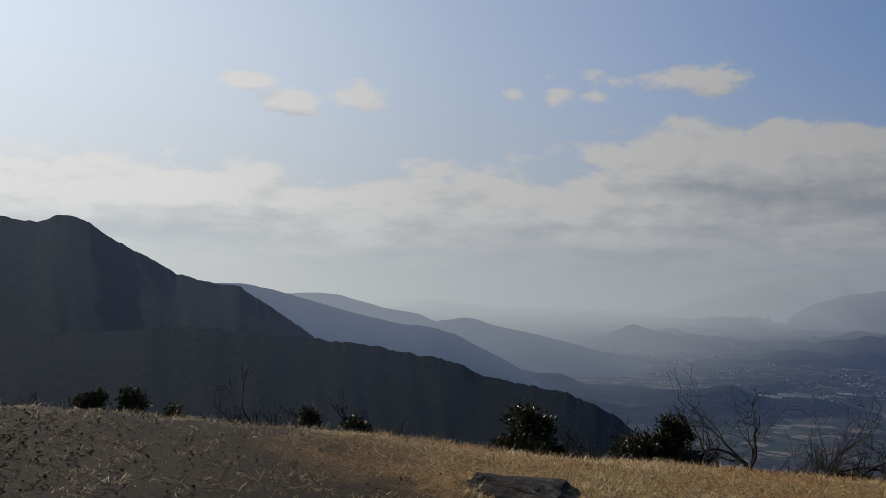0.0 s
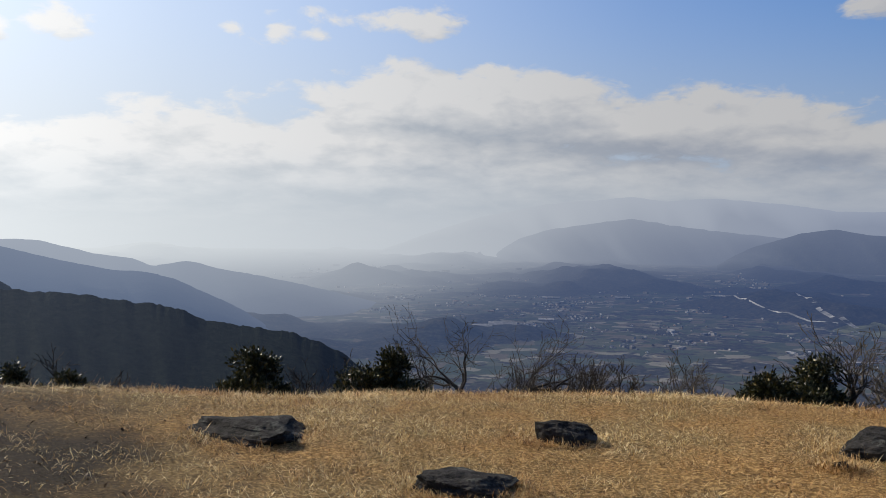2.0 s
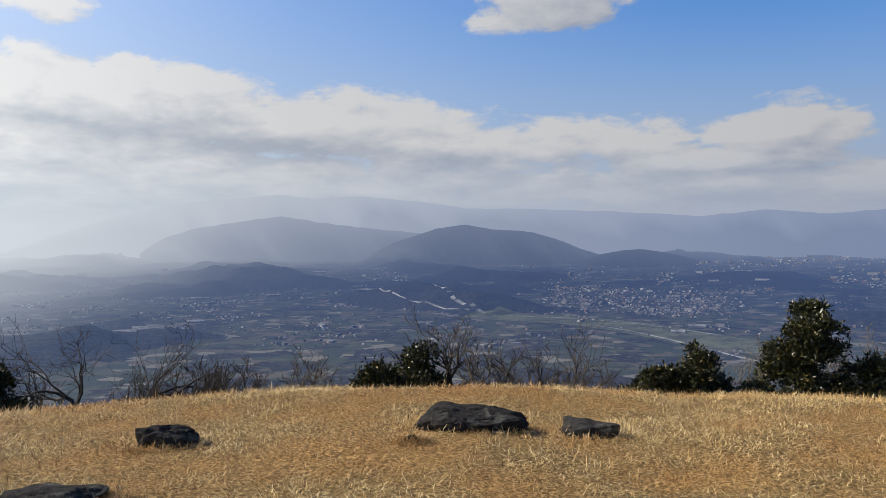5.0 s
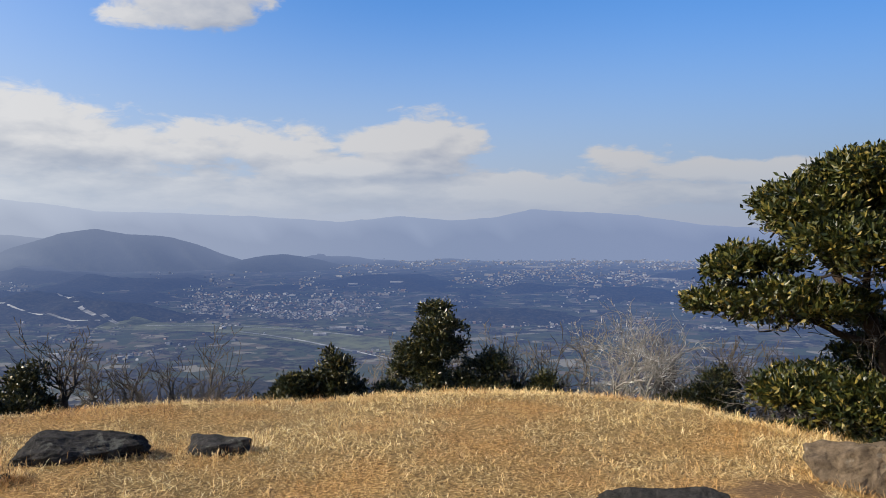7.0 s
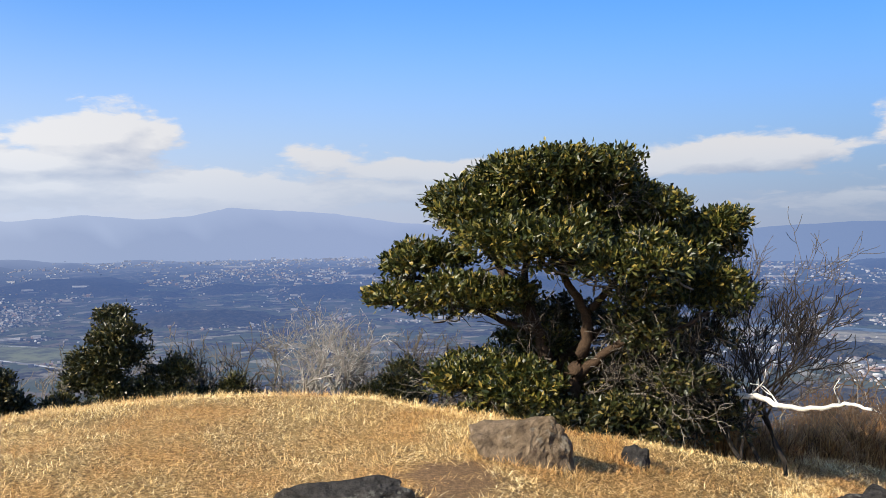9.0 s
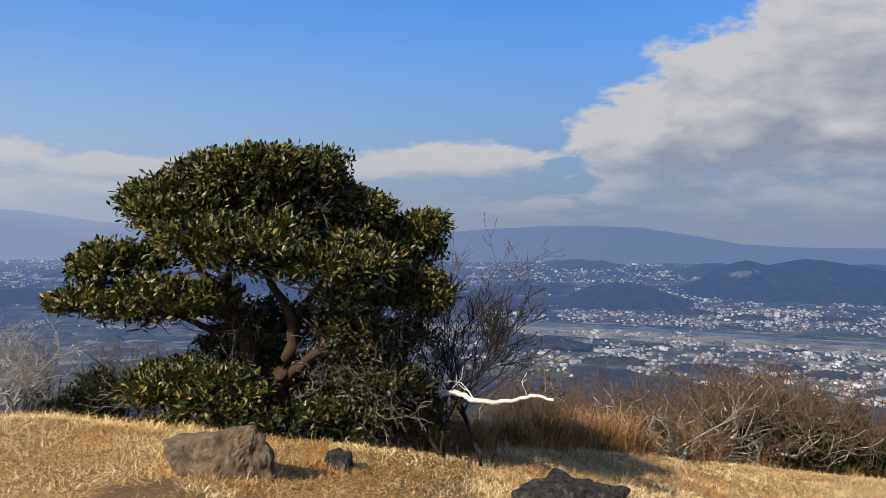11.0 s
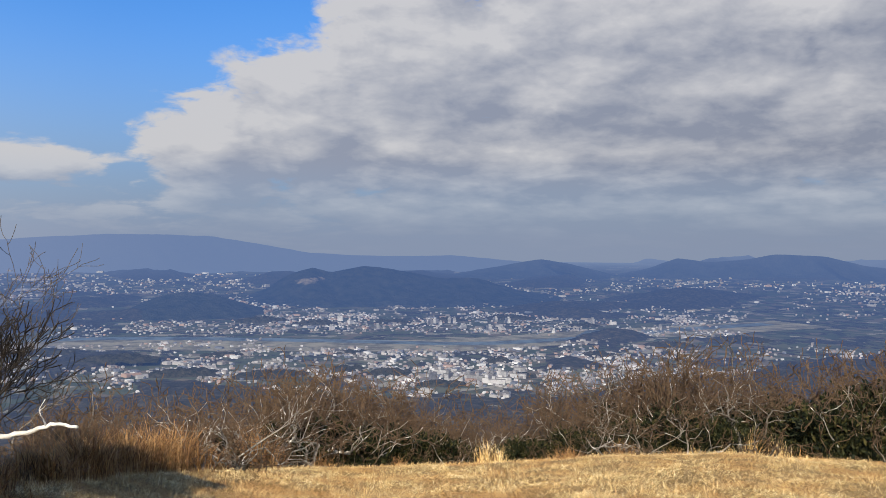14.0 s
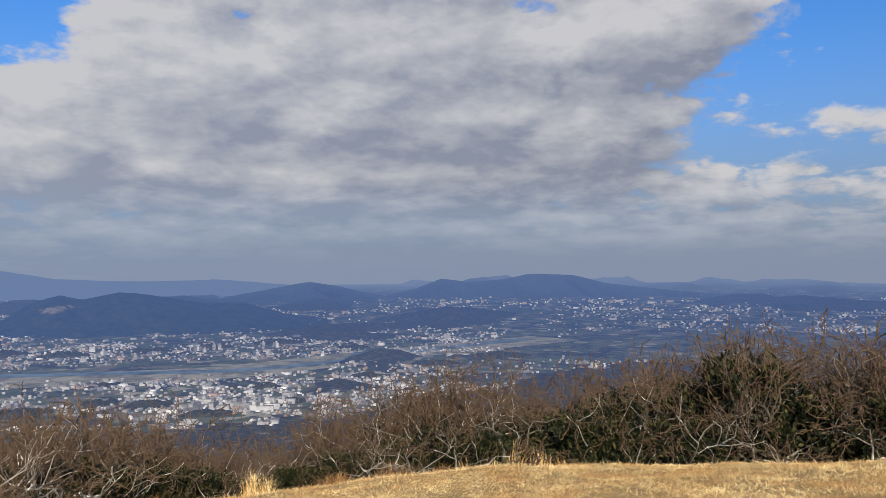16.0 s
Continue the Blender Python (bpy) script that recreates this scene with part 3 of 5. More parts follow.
def hill(name, label, outline, dist, foot, mat, rough=0.05, seed=1, steep=1.5, relief=0.085):
    """A ridge whose skyline runs through (azimuth, elevation) points at a distance."""
    pa, pe = np.array(outline, dtype=float).T
    az = np.arange(pa[0], pa[-1], 0.12)
    el = np.interp(az, pa, pe)
    k = np.exp(-np.linspace(-2, 2, 9) ** 2)
    el = np.convolve(np.pad(el, 4, mode="edge"), k / k.sum(), "valid")
    top = EYE + dist * np.tan(np.radians(el))
    crowns = dist * np.radians(rough) * fbm(az * 1.5, seed, 6)
    rows = 44
    a = np.radians(az)
    n = len(az)
    verts, faces = [], []
    for i in range(rows + 1):
        f = i / rows
        bow = math.sin(math.pi * f)
        d = foot + (dist - foot) * f
        d = d * (1 + 0.04 * fbm(az * 0.35 + i * 0.02, seed + 7, 3) * bow)
        x, y = d * np.sin(a), d * np.cos(a)
        base = land_z(x, y) - 6.0
        # spurs and gullies that run down the slope
        lump = np.array([noise.ridged_multi_fractal(Vector((px, py, seed * 9.0)) * (2.4 / (dist - foot + 200)), 0.9, 2.1, 5, 0.9, 2.0) for px, py in zip(x, y)])
        z = base + (top - base) * f ** steep + (lump - 1.0) * (top - base) * relief * bow * (1 - 0.5 * f)
        verts.append(np.stack([x, y, np.minimum(z, base + (top - base) * (f + 0.08 * bow)) + crowns * f ** 14], -1))
    verts.append(verts[-1].copy())
    verts.append(np.stack([dist * 1.02 * np.sin(a), dist * 1.02 * np.cos(a), valley_z(dist) - 10 + 0 * a], -1))
    for i in range(rows + 2):
        if i == rows:
            continue
        for j in range(n - 1):
            faces.append((i * n + j, i * n + j + 1, (i + 1) * n + j + 1, (i + 1) * n + j))
    ob = new(name, mesh(name, np.concatenate(verts), faces, mat, True))
    return tagged(ob, label, "hill", kind="structure")


# first number thins or thickens the haze painted on each ridge
HILL_NEAR, HILL_MID = mat_hill("shade_darkened_ridge", 3.6, None, (0.004, 0.007, 0.005), (0.016, 0.021, 0.015), 0.12), mat_hill("hazy_wooded_ridge", 0.6)
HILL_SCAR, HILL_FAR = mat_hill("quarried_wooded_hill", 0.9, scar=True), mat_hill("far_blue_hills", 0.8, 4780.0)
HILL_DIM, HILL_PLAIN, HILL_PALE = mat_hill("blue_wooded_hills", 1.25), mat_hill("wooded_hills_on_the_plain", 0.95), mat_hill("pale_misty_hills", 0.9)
# HILL_NEAR's near-black woods carry the shade of these slopes in their colour
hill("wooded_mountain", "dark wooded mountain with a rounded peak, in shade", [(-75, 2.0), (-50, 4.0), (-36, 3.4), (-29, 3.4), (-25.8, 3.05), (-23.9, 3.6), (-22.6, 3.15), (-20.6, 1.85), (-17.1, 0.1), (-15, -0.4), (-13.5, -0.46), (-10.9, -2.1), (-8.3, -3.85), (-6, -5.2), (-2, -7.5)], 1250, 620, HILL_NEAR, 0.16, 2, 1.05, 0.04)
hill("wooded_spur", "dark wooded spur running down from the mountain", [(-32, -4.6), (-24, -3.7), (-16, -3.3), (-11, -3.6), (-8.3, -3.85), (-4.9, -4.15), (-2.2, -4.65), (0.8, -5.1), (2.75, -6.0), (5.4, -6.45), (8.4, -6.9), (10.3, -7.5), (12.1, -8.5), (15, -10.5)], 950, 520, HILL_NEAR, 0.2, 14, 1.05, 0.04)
hill("wooded_ridge", "hazy blue-grey wooded ridge behind the mountain", [(-40, 1.0), (-15, -0.35), (-13.2, -0.33), (-11.3, -0.65), (-8.3, -1.43), (-5.3, -2.2), (-3, -2.7), (-0.8, -2.85), (0.8, -3.25), (2.3, -3.95), (4.6, -5.0), (6.9, -6.4), (9.9, -7.7), (13, -9.5)], 1900, 1250, HILL_MID, 0.05, 3)
hill("wooded_ridge", "pale hazy ridge running down to the plain", [(-30, 0.2), (-10.2, -0.9), (-8.4, -0.8), (-6.9, -0.9), (-3.8, -1.7), (-1.5, -2.0), (-0.4, -2.5), (1.9, -2.15), (3.8, -2.7), (6.1, -3.1), (8.3, -3.55), (12, -4.4), (16, -5.4)], 2700, 2100, HILL_MID, 0.04, 4)
hill("far_hills", "blue hazy hills beyond the plain", [(19, -2.9), (21.5, -1.8), (23.5, -0.6), (25.4, 0.05), (27.2, 0.33), (29, 0.6), (31.1, 0.87), (33.5, 0.45), (36.2, 0.1), (39.8, -0.25), (44, -0.8), (48, -1.6), (53, -2.6)], 4600, 4350, HILL_PALE, 0.05, 5)
hill("far_hills", "dark blue double-topped hill beyond the plain", [(36, -2.3), (38.4, -0.95), (41.4, 0.0), (43.3, 0.29), (45.2, -0.08), (47.5, -0.2), (49.4, -0.7), (51.3, -1.45), (54.3, -2.35), (58, -3.2)], 4400, 4100, HILL_DIM, 0.05, 6)
hill("far_hills", "low blue hill beyond the plain", [(46, -3.1), (49.4, -2.4), (53.2, -1.53), (55, -1.36), (57.3, -1.75), (59.5, -2.27), (63, -3.0)], 4300, 4000, HILL_DIM, 0.04, 7)
hill("far_mountains", "pale hazy mountain range along the skyline", [(13, -1.9), (17, -0.4), (21, 0.9), (25.6, 1.8), (31.1, 2.3), (33.2, 2.0), (36.2, 2.2), (40.6, 1.8), (43.6, 1.36), (48.2, 1.3), (53.1, 1.1), (58.7, 0.77), (62.7, 1.15), (66.5, 0.85), (69.1, 1.1), (71.6, 1.6), (75, 1.4), (78.2, 1.2), (82.6, 0.56), (90, 0.1), (100, -0.1), (106, 0.0)], 4900, 4500, HILL_FAR, 0.05, 8)
hill("far_mountains", "long flat-topped blue hill on the skyline", [(92, -1.6), (100, -0.6), (107, 0.1), (111.5, 0.35), (114.6, 0.35), (117.7, 0.25), (120.5, -0.2), (124, -0.8), (127.5, -1.0), (130, -1.0), (133.8, -0.95), (136.8, -1.2), (141, -1.6), (146, -2.0)], 4700, 4300, HILL_FAR, 0.03, 9)
hill("far_hills", "dark blue hill with a pale quarry scar", [(119, -4.0), (121.2, -3.2), (122.6, -2.3), (124.2, -1.78), (125.5, -2.1), (127.7, -1.65), (130, -1.95), (133, -2.5), (135.3, -2.45), (138, -3.25), (140.6, -3.6), (146, -4.4)], 3400, 2900, HILL_SCAR, 0.05, 10)
hill("far_hills", "low wooded hill by the town", [(110, -5.1), (112.4, -4.5), (114.3, -3.65), (116, -3.35), (118, -3.55), (119.8, -4.1), (121.9, -4.7), (124, -5.3)], 2900, 2500, HILL_PLAIN, 0.05, 11)
hill("far_hills", "two-humped blue hill on the plain", [(133, -2.3), (136.8, -1.65), (139.5, -1.15), (141.4, -1.45), (144, -2.05), (147, -2.4)], 4300, 4080, HILL_PLAIN, 0.03, 12)
hill("far_hills", "blue hill with three rounded tops on the plain", [(143, -2.4), (146.6, -1.7), (148.4, -1.0), (150.3, -1.25), (152.7, -1.05), (154.4, -0.7), (157.3, -0.8), (159.4, -1.36), (163, -1.75), (167.4, -2.1), (175, -2.3), (182, -2.6)], 4400, 4220, HILL_PLAIN, 0.03, 13)


# ---- the plain: river, roads, town ----
def dist_at(el):
    """How far out a line of sight at this elevation meets the plain."""
    r = np.linspace(700, 4900, 3000)
    e = np.degrees(np.arctan2(valley_z(r) - EYE, r))
    return float(np.interp(el, e, r))


def ribbon(name, label, category, line, width, mat, lift=0.6):
    """A strip on the plain through (azimuth, elevation) points."""
    pts = [polar(a, dist_at(e)) for a, e in line]
    fine = []
    for (x0, y0), (x1, y1) in zip(pts, pts[1:]):
        n = max(2, int(math.hypot(x1 - x0, y1 - y0) / 40))
        fine += [(x0 + (x1 - x0) * i / n, y0 + (y1 - y0) * i / n) for i in range(n)]
    fine.append(pts[-1])
    fine = np.array(fine)
    for _ in range(6):
        fine[1:-1] = 0.25 * fine[:-2] + 0.5 * fine[1:-1] + 0.25 * fine[2:]
    tan = np.gradient(fine, axis=0)
    side = np.stack([-tan[:, 1], tan[:, 0]], -1) / np.linalg.norm(tan, axis=1)[:, None] * width / 2
    verts, faces = [], []
    for i, (p, s) in enumerate(zip(fine, side)):
        for q in (p - s, p + s):
            verts.append((q[0], q[1], float(land_z(*q)) + lift))
        if i:
            faces.append((2 * i - 2, 2 * i - 1, 2 * i + 1, 2 * i))
    return tagged(new(name, mesh(name, verts, faces, mat)), label, category, kind="structure")


GRAVEL = mat_far_plain("river_gravel", (0.36, 0.35, 0.31))
FLATS = mat_far_plain("river_flats", (0.22, 0.20, 0.14))
WATER_FAR = mat_far_plain("river_water", (0.10, 0.14, 0.17))
CONCRETE = mat_far_plain("pale_concrete", (0.44, 0.43, 0.40))
GREENS = mat_far_plain("green_fields", (0.13, 0.135, 0.065))
ribbon("river_flats", "brown river flats with fields and gravel below the town", "riverbank", [(96, -6.6), (104, -6.5), (110.5, -6.5), (118.4, -6.8), (127.8, -7.0), (134, -7.0), (139, -6.6), (144, -6.1), (150, -5.6), (156, -5.0)], 210, FLATS, 0.4)
ribbon("river", "wide grey river winding past the town", "river", [(104, -6.2), (110.5, -6.15), (118.4, -6.45), (127.8, -6.75), (135, -6.95), (142.5, -6.4), (148, -5.7), (154, -5.1)], 60, WATER_FAR, 0.9)
ribbon("river_flats", "green river flats between low banks", "riverbank", [(44, -5.8), (48, -6.0), (52, -6.2), (56, -6.7), (60, -7.4), (66, -7.9)], 170, GREENS, 0.4)
ribbon("road", "pale road along a river bank", "road", [(52, -6.45), (54, -6.7), (57, -7.3), (59.5, -7.9), (63, -8.6)], 9, CONCRETE, 1.0)
ribbon("road", "pale road along a river bank", "road", [(36, -4.5), (40, -5.4), (44, -5.85), (50, -5.95), (55, -6.3), (60, -6.9)], 6, CONCRETE, 1.0)
ribbon("road", "pale motorway junction on the plain", "road", [(41, -4.7), (41.9, -5.0), (42, -5.3), (43.5, -5.7), (45, -5.9)], 13, CONCRETE, 1.2)


def box_mesh(name, mats, roof=False):
    """A unit house: walls and a gabled or flat roof."""
    if roof:
        v = [(-.5, -.5, 0), (.5, -.5, 0), (.5, .5, 0), (-.5, .5, 0), (-.5, -.5, .62), (.5, -.5, .62), (.5, .5, .62), (-.5, .5, .62), (-.5, 0, 1), (.5, 0, 1)]
        f = [(0, 1, 5, 4), (1, 2, 6, 5), (2, 3, 7, 6), (3, 0, 4, 7), (4, 5, 9, 8), (6, 7, 8, 9), (5, 6, 9), (7, 4, 8)]
        return np.array(v), f
    v = [(x, y, z) for z in (0, 1) for x, y in ((-.5, -.5), (.5, -.5), (.5, .5), (-.5, .5))]
    return np.array(v), [(0, 1, 5, 4), (1, 2, 6, 5), (2, 3, 7, 6), (3, 0, 4, 7), (4, 5, 6, 7)]


HOUSES = mat_town("house_walls_and_roofs", [(0.0, (0.30, 0.285, 0.265)), (0.25, (0.20, 0.18, 0.16)), (0.40, (0.32, 0.30, 0.28)), (0.5, (0.13, 0.12, 0.11)), (0.66, (0.26, 0.18, 0.14)), (0.76, (0.10, 0.11, 0.13)), (0.9, (0.48, 0.47, 0.45))])
WHITE_FAR = mat_far_plain("white_render", (0.36, 0.35, 0.335))
TREES_FAR = mat_hill("far_copse", 1.2, None, (0.010, 0.014, 0.008), (0.06, 0.052, 0.032), 0.12)

# azimuth from/to, elevation from/to, count
TOWN = [(121, 152, -6.1, -4.9, 950), (110, 152, -5.2, -3.7, 500), (108, 122, -6.1, -5.3, 250), (128, 146, -9.8, -7.4, 620), (112, 150, -8.8, -7.0, 420), (104, 128, -8.6, -7.2, 380), (140, 172, -8.6, -6.5, 600),
        (113, 122, -5.0, -4.2, 140), (49, 61, -5.6, -4.0, 800), (20, 45, -4.6, -3.2, 200), (14, 30, -6.6, -4.4, 160), (60, 84, -2.3, -1.5, 800), (68, 86, -3.3, -2.5, 450), (66, 90, -4.6, -2.8, 250),
        (98, 122, -3.6, -2.2, 300), (104, 121, -7.0, -6.6, 120), (128, 160, -4.6, -3.0, 240), (158, 180, -4.5, -2.9, 420), (5, 16, -4.2, -3.0, 60),
        (8, 60, -4.6, -2.4, 300), (22, 62, -6.6, -4.4, 240), (55, 108, -4.2, -2.0, 600), (60, 104, -6.4, -4.2, 260), (104, 150, -3.4, -2.2, 500), (148, 182, -3.2, -2.2, 400), (110, 150, -10.4, -8.4, 420), (30, 66, -8.0, -6.0, 160)]


def houses():
    rng = np.random.default_rng(11)
    verts, faces = [], []
    gable, gf = box_mesh("g", None, True)
    flat, ff = box_mesh("f", None)
    base = 0
    for a0, a1, e0, e1, count in TOWN:
        seeds = np.stack([rng.uniform(a0, a1, count // 14 + 3), rng.uniform(e0, e1, count // 14 + 3)], -1)
        for _ in range(int(count * 1.5)):
            if rng.random() < 0.75:
                s = seeds[rng.integers(len(seeds))] + rng.normal(0, 1, 2) * (0.55, 0.10)
            else:
                s = np.array((rng.uniform(a0, a1), rng.uniform(e0, e1)))
            x, y = polar(s[0], dist_at(min(s[1], -1.5)))
            if relief(x, y) > 4.0:
                continue
            big = rng.random() < 0.07
            size = np.array((rng.uniform(10, 26), rng.uniform(6, 11), rng.uniform(4, 7))) if big else np.array((rng.uniform(4, 7.5), rng.uniform(3.5, 5.5), rng.uniform(3, 4.5)))
            v, f = (flat, ff) if big or rng.random() < 0.25 else (gable, gf)
            t = rng.choice((0.3, 0.3 + math.pi / 2)) + rng.normal(0, 0.2)
            p = v * size * (0.85 + max(0.0, math.hypot(x, y) - 2200) / 3500)
            p = np.stack([p[:, 0] * math.cos(t) - p[:, 1] * math.sin(t) + x, p[:, 0] * math.sin(t) + p[:, 1] * math.cos(t) + y, p[:, 2] + float(land_z(x, y))], -1)
            verts.append(p)
            faces += [tuple(i + base for i in q) for q in f]
            base += len(v)
    return tagged(new("town_houses", mesh("town_houses", np.concatenate(verts), faces, HOUSES)), "small white and grey houses scattered over the plain", "houses", kind="stuff")


houses()


def apartment(az, el, long, deep, high, turn):
    x, y = polar(az, dist_at(el))
    ob = group_at("apartment_building", x, y, float(land_z(x, y)), turn)
    v, f = box_mesh("b", None)
    part("wall", mesh("wall", v * (long, deep, high), f, WHITE_FAR), ob)
    part("roof", mesh("roof", v * (long + 0.6, deep + 0.6, 0.8) + (0, 0, high), f, HOUSES), ob)
    part("stair_tower", mesh("stair_tower", v * (5, 5, 4) + (long * 0.2, 0, high + 0.8), f, WHITE_FAR), ob)
    for i in range(int(high / 3.2)):
        part("balcony", mesh("balcony", v * (long * 0.94, 1.3, 1.1) + (0, -deep / 2 - 0.65, 1.5 + 3.2 * i), f, WHITE_FAR), ob)
    return tagged(ob, "white concrete apartment block with long balconies", "building", "apartment blocks of the town")


rng = np.random.default_rng(4)
for i in range(34):
    if i < 16:
        apartment(rng.uniform(131.5, 138.5), rng.uniform(-9.6, -8.6), rng.uniform(16, 28), 7, rng.uniform(7, 10), rng.uniform(10, 40) + rng.choice((0, 90)))
    else:
        apartment(rng.uniform(124, 149), rng.uniform(-6.15, -5.3), rng.uniform(12, 26), 8, rng.uniform(8, 15), rng.uniform(0, 180))


def greenhouse(az, el, long, deep):
    x, y = polar(az, dist_at(el))
    ob = group_at("greenhouse", x, y, float(land_z(x, y)), 90 - az)
    v, f = box_mesh("b", None, True)
    n = max(2, int(deep / 14))
    for i in range(n):
        part("bay", mesh("bay", v * (long, deep / n, 6) + (0, (i - (n - 1) / 2) * deep / n, 0), f, WHITE_FAR), ob)
    tagged(ob, "long low pale greenhouse on the plain", "greenhouse", "greenhouses on the plain")
    ob.rotation_euler[2] = radians(-az)


for a, e, l, d in [(22.6, -6.4, 70, 60), (21.2, -6.5, 50, 50), (25.5, -6.0, 40, 30), (9.4, -3.3, 110, 80), (25.8, -4.5, 60, 40), (27.5, -2.6, 120, 60), (33.5, -2.9, 60, 50), (61.3, -3.1, 70, 60), (62.5, -3.6, 60, 60), (59.5, -3.5, 40, 50),
                   (86, -5.9, 60, 35), (88, -5.7, 80, 45), (58.5, -6.4, 40, 30), (57.3, -6.8, 30, 20), (113, -4.6, 60, 40), (118.8, -4.7, 45, 40), (107, -3.1, 90, 60), (72, -2.3, 130, 60), (80, -3.0, 120, 50), (149.5, -6.2, 60, 40), (30.5, -4.4, 50, 30), (37, -4.8, 90, 30)]:
    greenhouse(a, e, l, d)


def copse(az, el, long, deep, high, seed):
    """A wooded hillock on the plain, its top rough with tree crowns."""
    x0, y0 = polar(az, dist_at(el))
    nx, ny = 44, 18
    verts, faces = [], []
    for j in range(ny + 1):
        for i in range(nx + 1):
            u, v = 2 * i / nx - 1, 2 * j / ny - 1
            edge = 1 + 0.35 * noise.fractal(Vector((u * 1.3, v, seed)), 0.8, 2, 3)
            body = max(0.0, 1 - (u * u + v * v) * edge) ** 0.55
            z = high * body * (0.85 + 0.5 * noise.fractal(Vector((u * long / 26, v * deep / 26, seed * 3.0)), 0.7, 2.1, 4)) - 0.6
            verts.append((u * long / 2, v * deep / 2, z))
    for j in range(ny):
        for i in range(nx):
            k = j * (nx + 1) + i
            faces.append((k, k + 1, k + nx + 2, k + nx + 1))
    ob = new("copse", mesh("copse", verts, faces, TREES_FAR, True))
    ob.matrix_world = pose(x0, y0, float(land_z(x0, y0)) - 0.5, 0, 0, -az + (seed * 13 % 20 - 10))
    tagged(ob, "dark wooded hillock among the houses", "copse", "wooded hillocks on the plain")


for i, (a, e, l, d, h) in enumerate([(136.8, -8.1, 60, 30, 13), (129.5, -8.9, 80, 60, 12), (126.6, -8.6, 70, 60, 10), (133.0, -9.6, 90, 50, 9), (138.6, -9.0, 40, 40, 10), (121.5, -8.9, 130, 80, 11), (116, -8.6, 130, 80, 11),
                                     (112.0, -7.8, 150, 90, 12), (124.5, -5.6, 130, 60, 16), (121.0, -5.4, 150, 70, 18), (129.6, -5.5, 110, 60, 12), (133.2, -5.35, 120, 60, 12), (137.5, -5.2, 160, 80, 14), (142.5, -5.6, 100, 60, 10),
                                     (143.5, -7.5, 80, 50, 10), (148, -6.7, 120, 60, 11), (152.5, -6.2, 150, 80, 12), (118.5, -7.5, 90, 40, 8), (127, -7.5, 80, 40, 8), (108, -7.0, 160, 90, 12), (106, -5.2, 220, 120, 16)]):
    copse(a, e, l, d, h, i + 1)


# ---- rocks ----
def rock(x, y, wide, deep, high, turn, mat, seed, label, sink=0.3, flat=0.72, boxy=0.95):
    """An angular block: the hull of a few corners, then cracked and chipped."""
    rng = np.random.default_rng(seed)
    bm = bmesh.new()
    for i in range(17):
        p = rng.normal(0, 1, 3)
        p /= np.linalg.norm(p)
        p = np.sign(p) * np.abs(p) ** boxy
        p[2] = np.clip(p[2], -0.8, flat + rng.normal(0, 0.05))
        p[:2] *= rng.uniform(0.85, 1.05)
        bm.verts.new(p)
    bmesh.ops.convex_hull(bm, input=bm.verts)
    bmesh.ops.delete(bm, geom=[v for v in bm.verts if not v.link_faces], context="VERTS")
    bmesh.ops.triangulate(bm, faces=bm.faces)
    for _ in range(4):
        bmesh.ops.subdivide_edges(bm, edges=bm.edges, cuts=1, use_grid_fill=True)
    bmesh.ops.smooth_vert(bm, verts=bm.verts, factor=0.5, use_axis_x=True, use_axis_y=True, use_axis_z=True)
    off = Vector((seed * 7.3, seed * 3.1, seed * 1.7))
    for v in bm.verts:
        p = v.co
        bed = noise.noise(Vector((p.x * 0.8, p.y * 0.8, p.z * 7.0 + p.x * 1.8)) + off)
        k = 1 + 0.13 * noise.fractal(p * 2.2 + off, 0.8, 2.1, 5) + 0.04 * bed + 0.02 * noise.noise(p * 15 + off)
        v.co = (p.x * k * wide * 0.58, p.y * k * deep * 0.58, p.z * k * high / 1.15)
    me = bpy.data.meshes.new("rock")
    bm.to_mesh(me)
    bm.free()
    me.polygons.foreach_set("use_smooth", np.full(len(me.polygons), False))
    me.materials.append(mat)
    ob = new("rock", me)
    ob.matrix_world = pose(x, y, gz(x, y) + high * (0.32 - sink), 0, 0, turn)
    return tagged(ob, label, "rock", "rocks on the summit lawn")


ROCKS = [(6.6, 6.85, 0.92, 0.75, 0.20, "flat dark rock sunk in dry grass"), (25.0, 6.75, 0.56, 0.42, 0.24, "dark slab of rock sunk in the grass"),
         (19.2, 5.55, 0.70, 0.42, 0.18, "low dark flat stone level with the grass"), (44.4, 6.95, 0.96, 0.62, 0.29, "broad dark layered rock in the grass"),
         (52.8, 7.05, 0.55, 0.5, 0.33, "rounded dark rock with pale lichen"), (79.8, 5.45, 0.78, 0.5, 0.28, "low grey stone half buried in the grass"),
         (97.4, 7.1, 0.24, 0.2, 0.24, "small dark stone beside the large one"), (110.9, 7.9, 1.1, 0.8, 0.54, "large dark rock with pale lichen patches"),
         (41.0, 6.35, 0.13, 0.1, 0.09, "small dark stone in the grass")]
for i, (a, r, w, d, h, label) in enumerate(ROCKS):
    rock(*polar(a, r), w, d, h * 0.86, -a + (i * 37 % 30 - 15), ROCK_DARK, i + 1, label, 0.3, 0.98 if i == 4 else 0.78, 1.0)
rock(*polar(90.6, 6.55), 0.66, 0.5, 0.46, -80, ROCK_TAN, 23, "large tan block of stone with a flat top", 0.14, 0.6, 0.7)


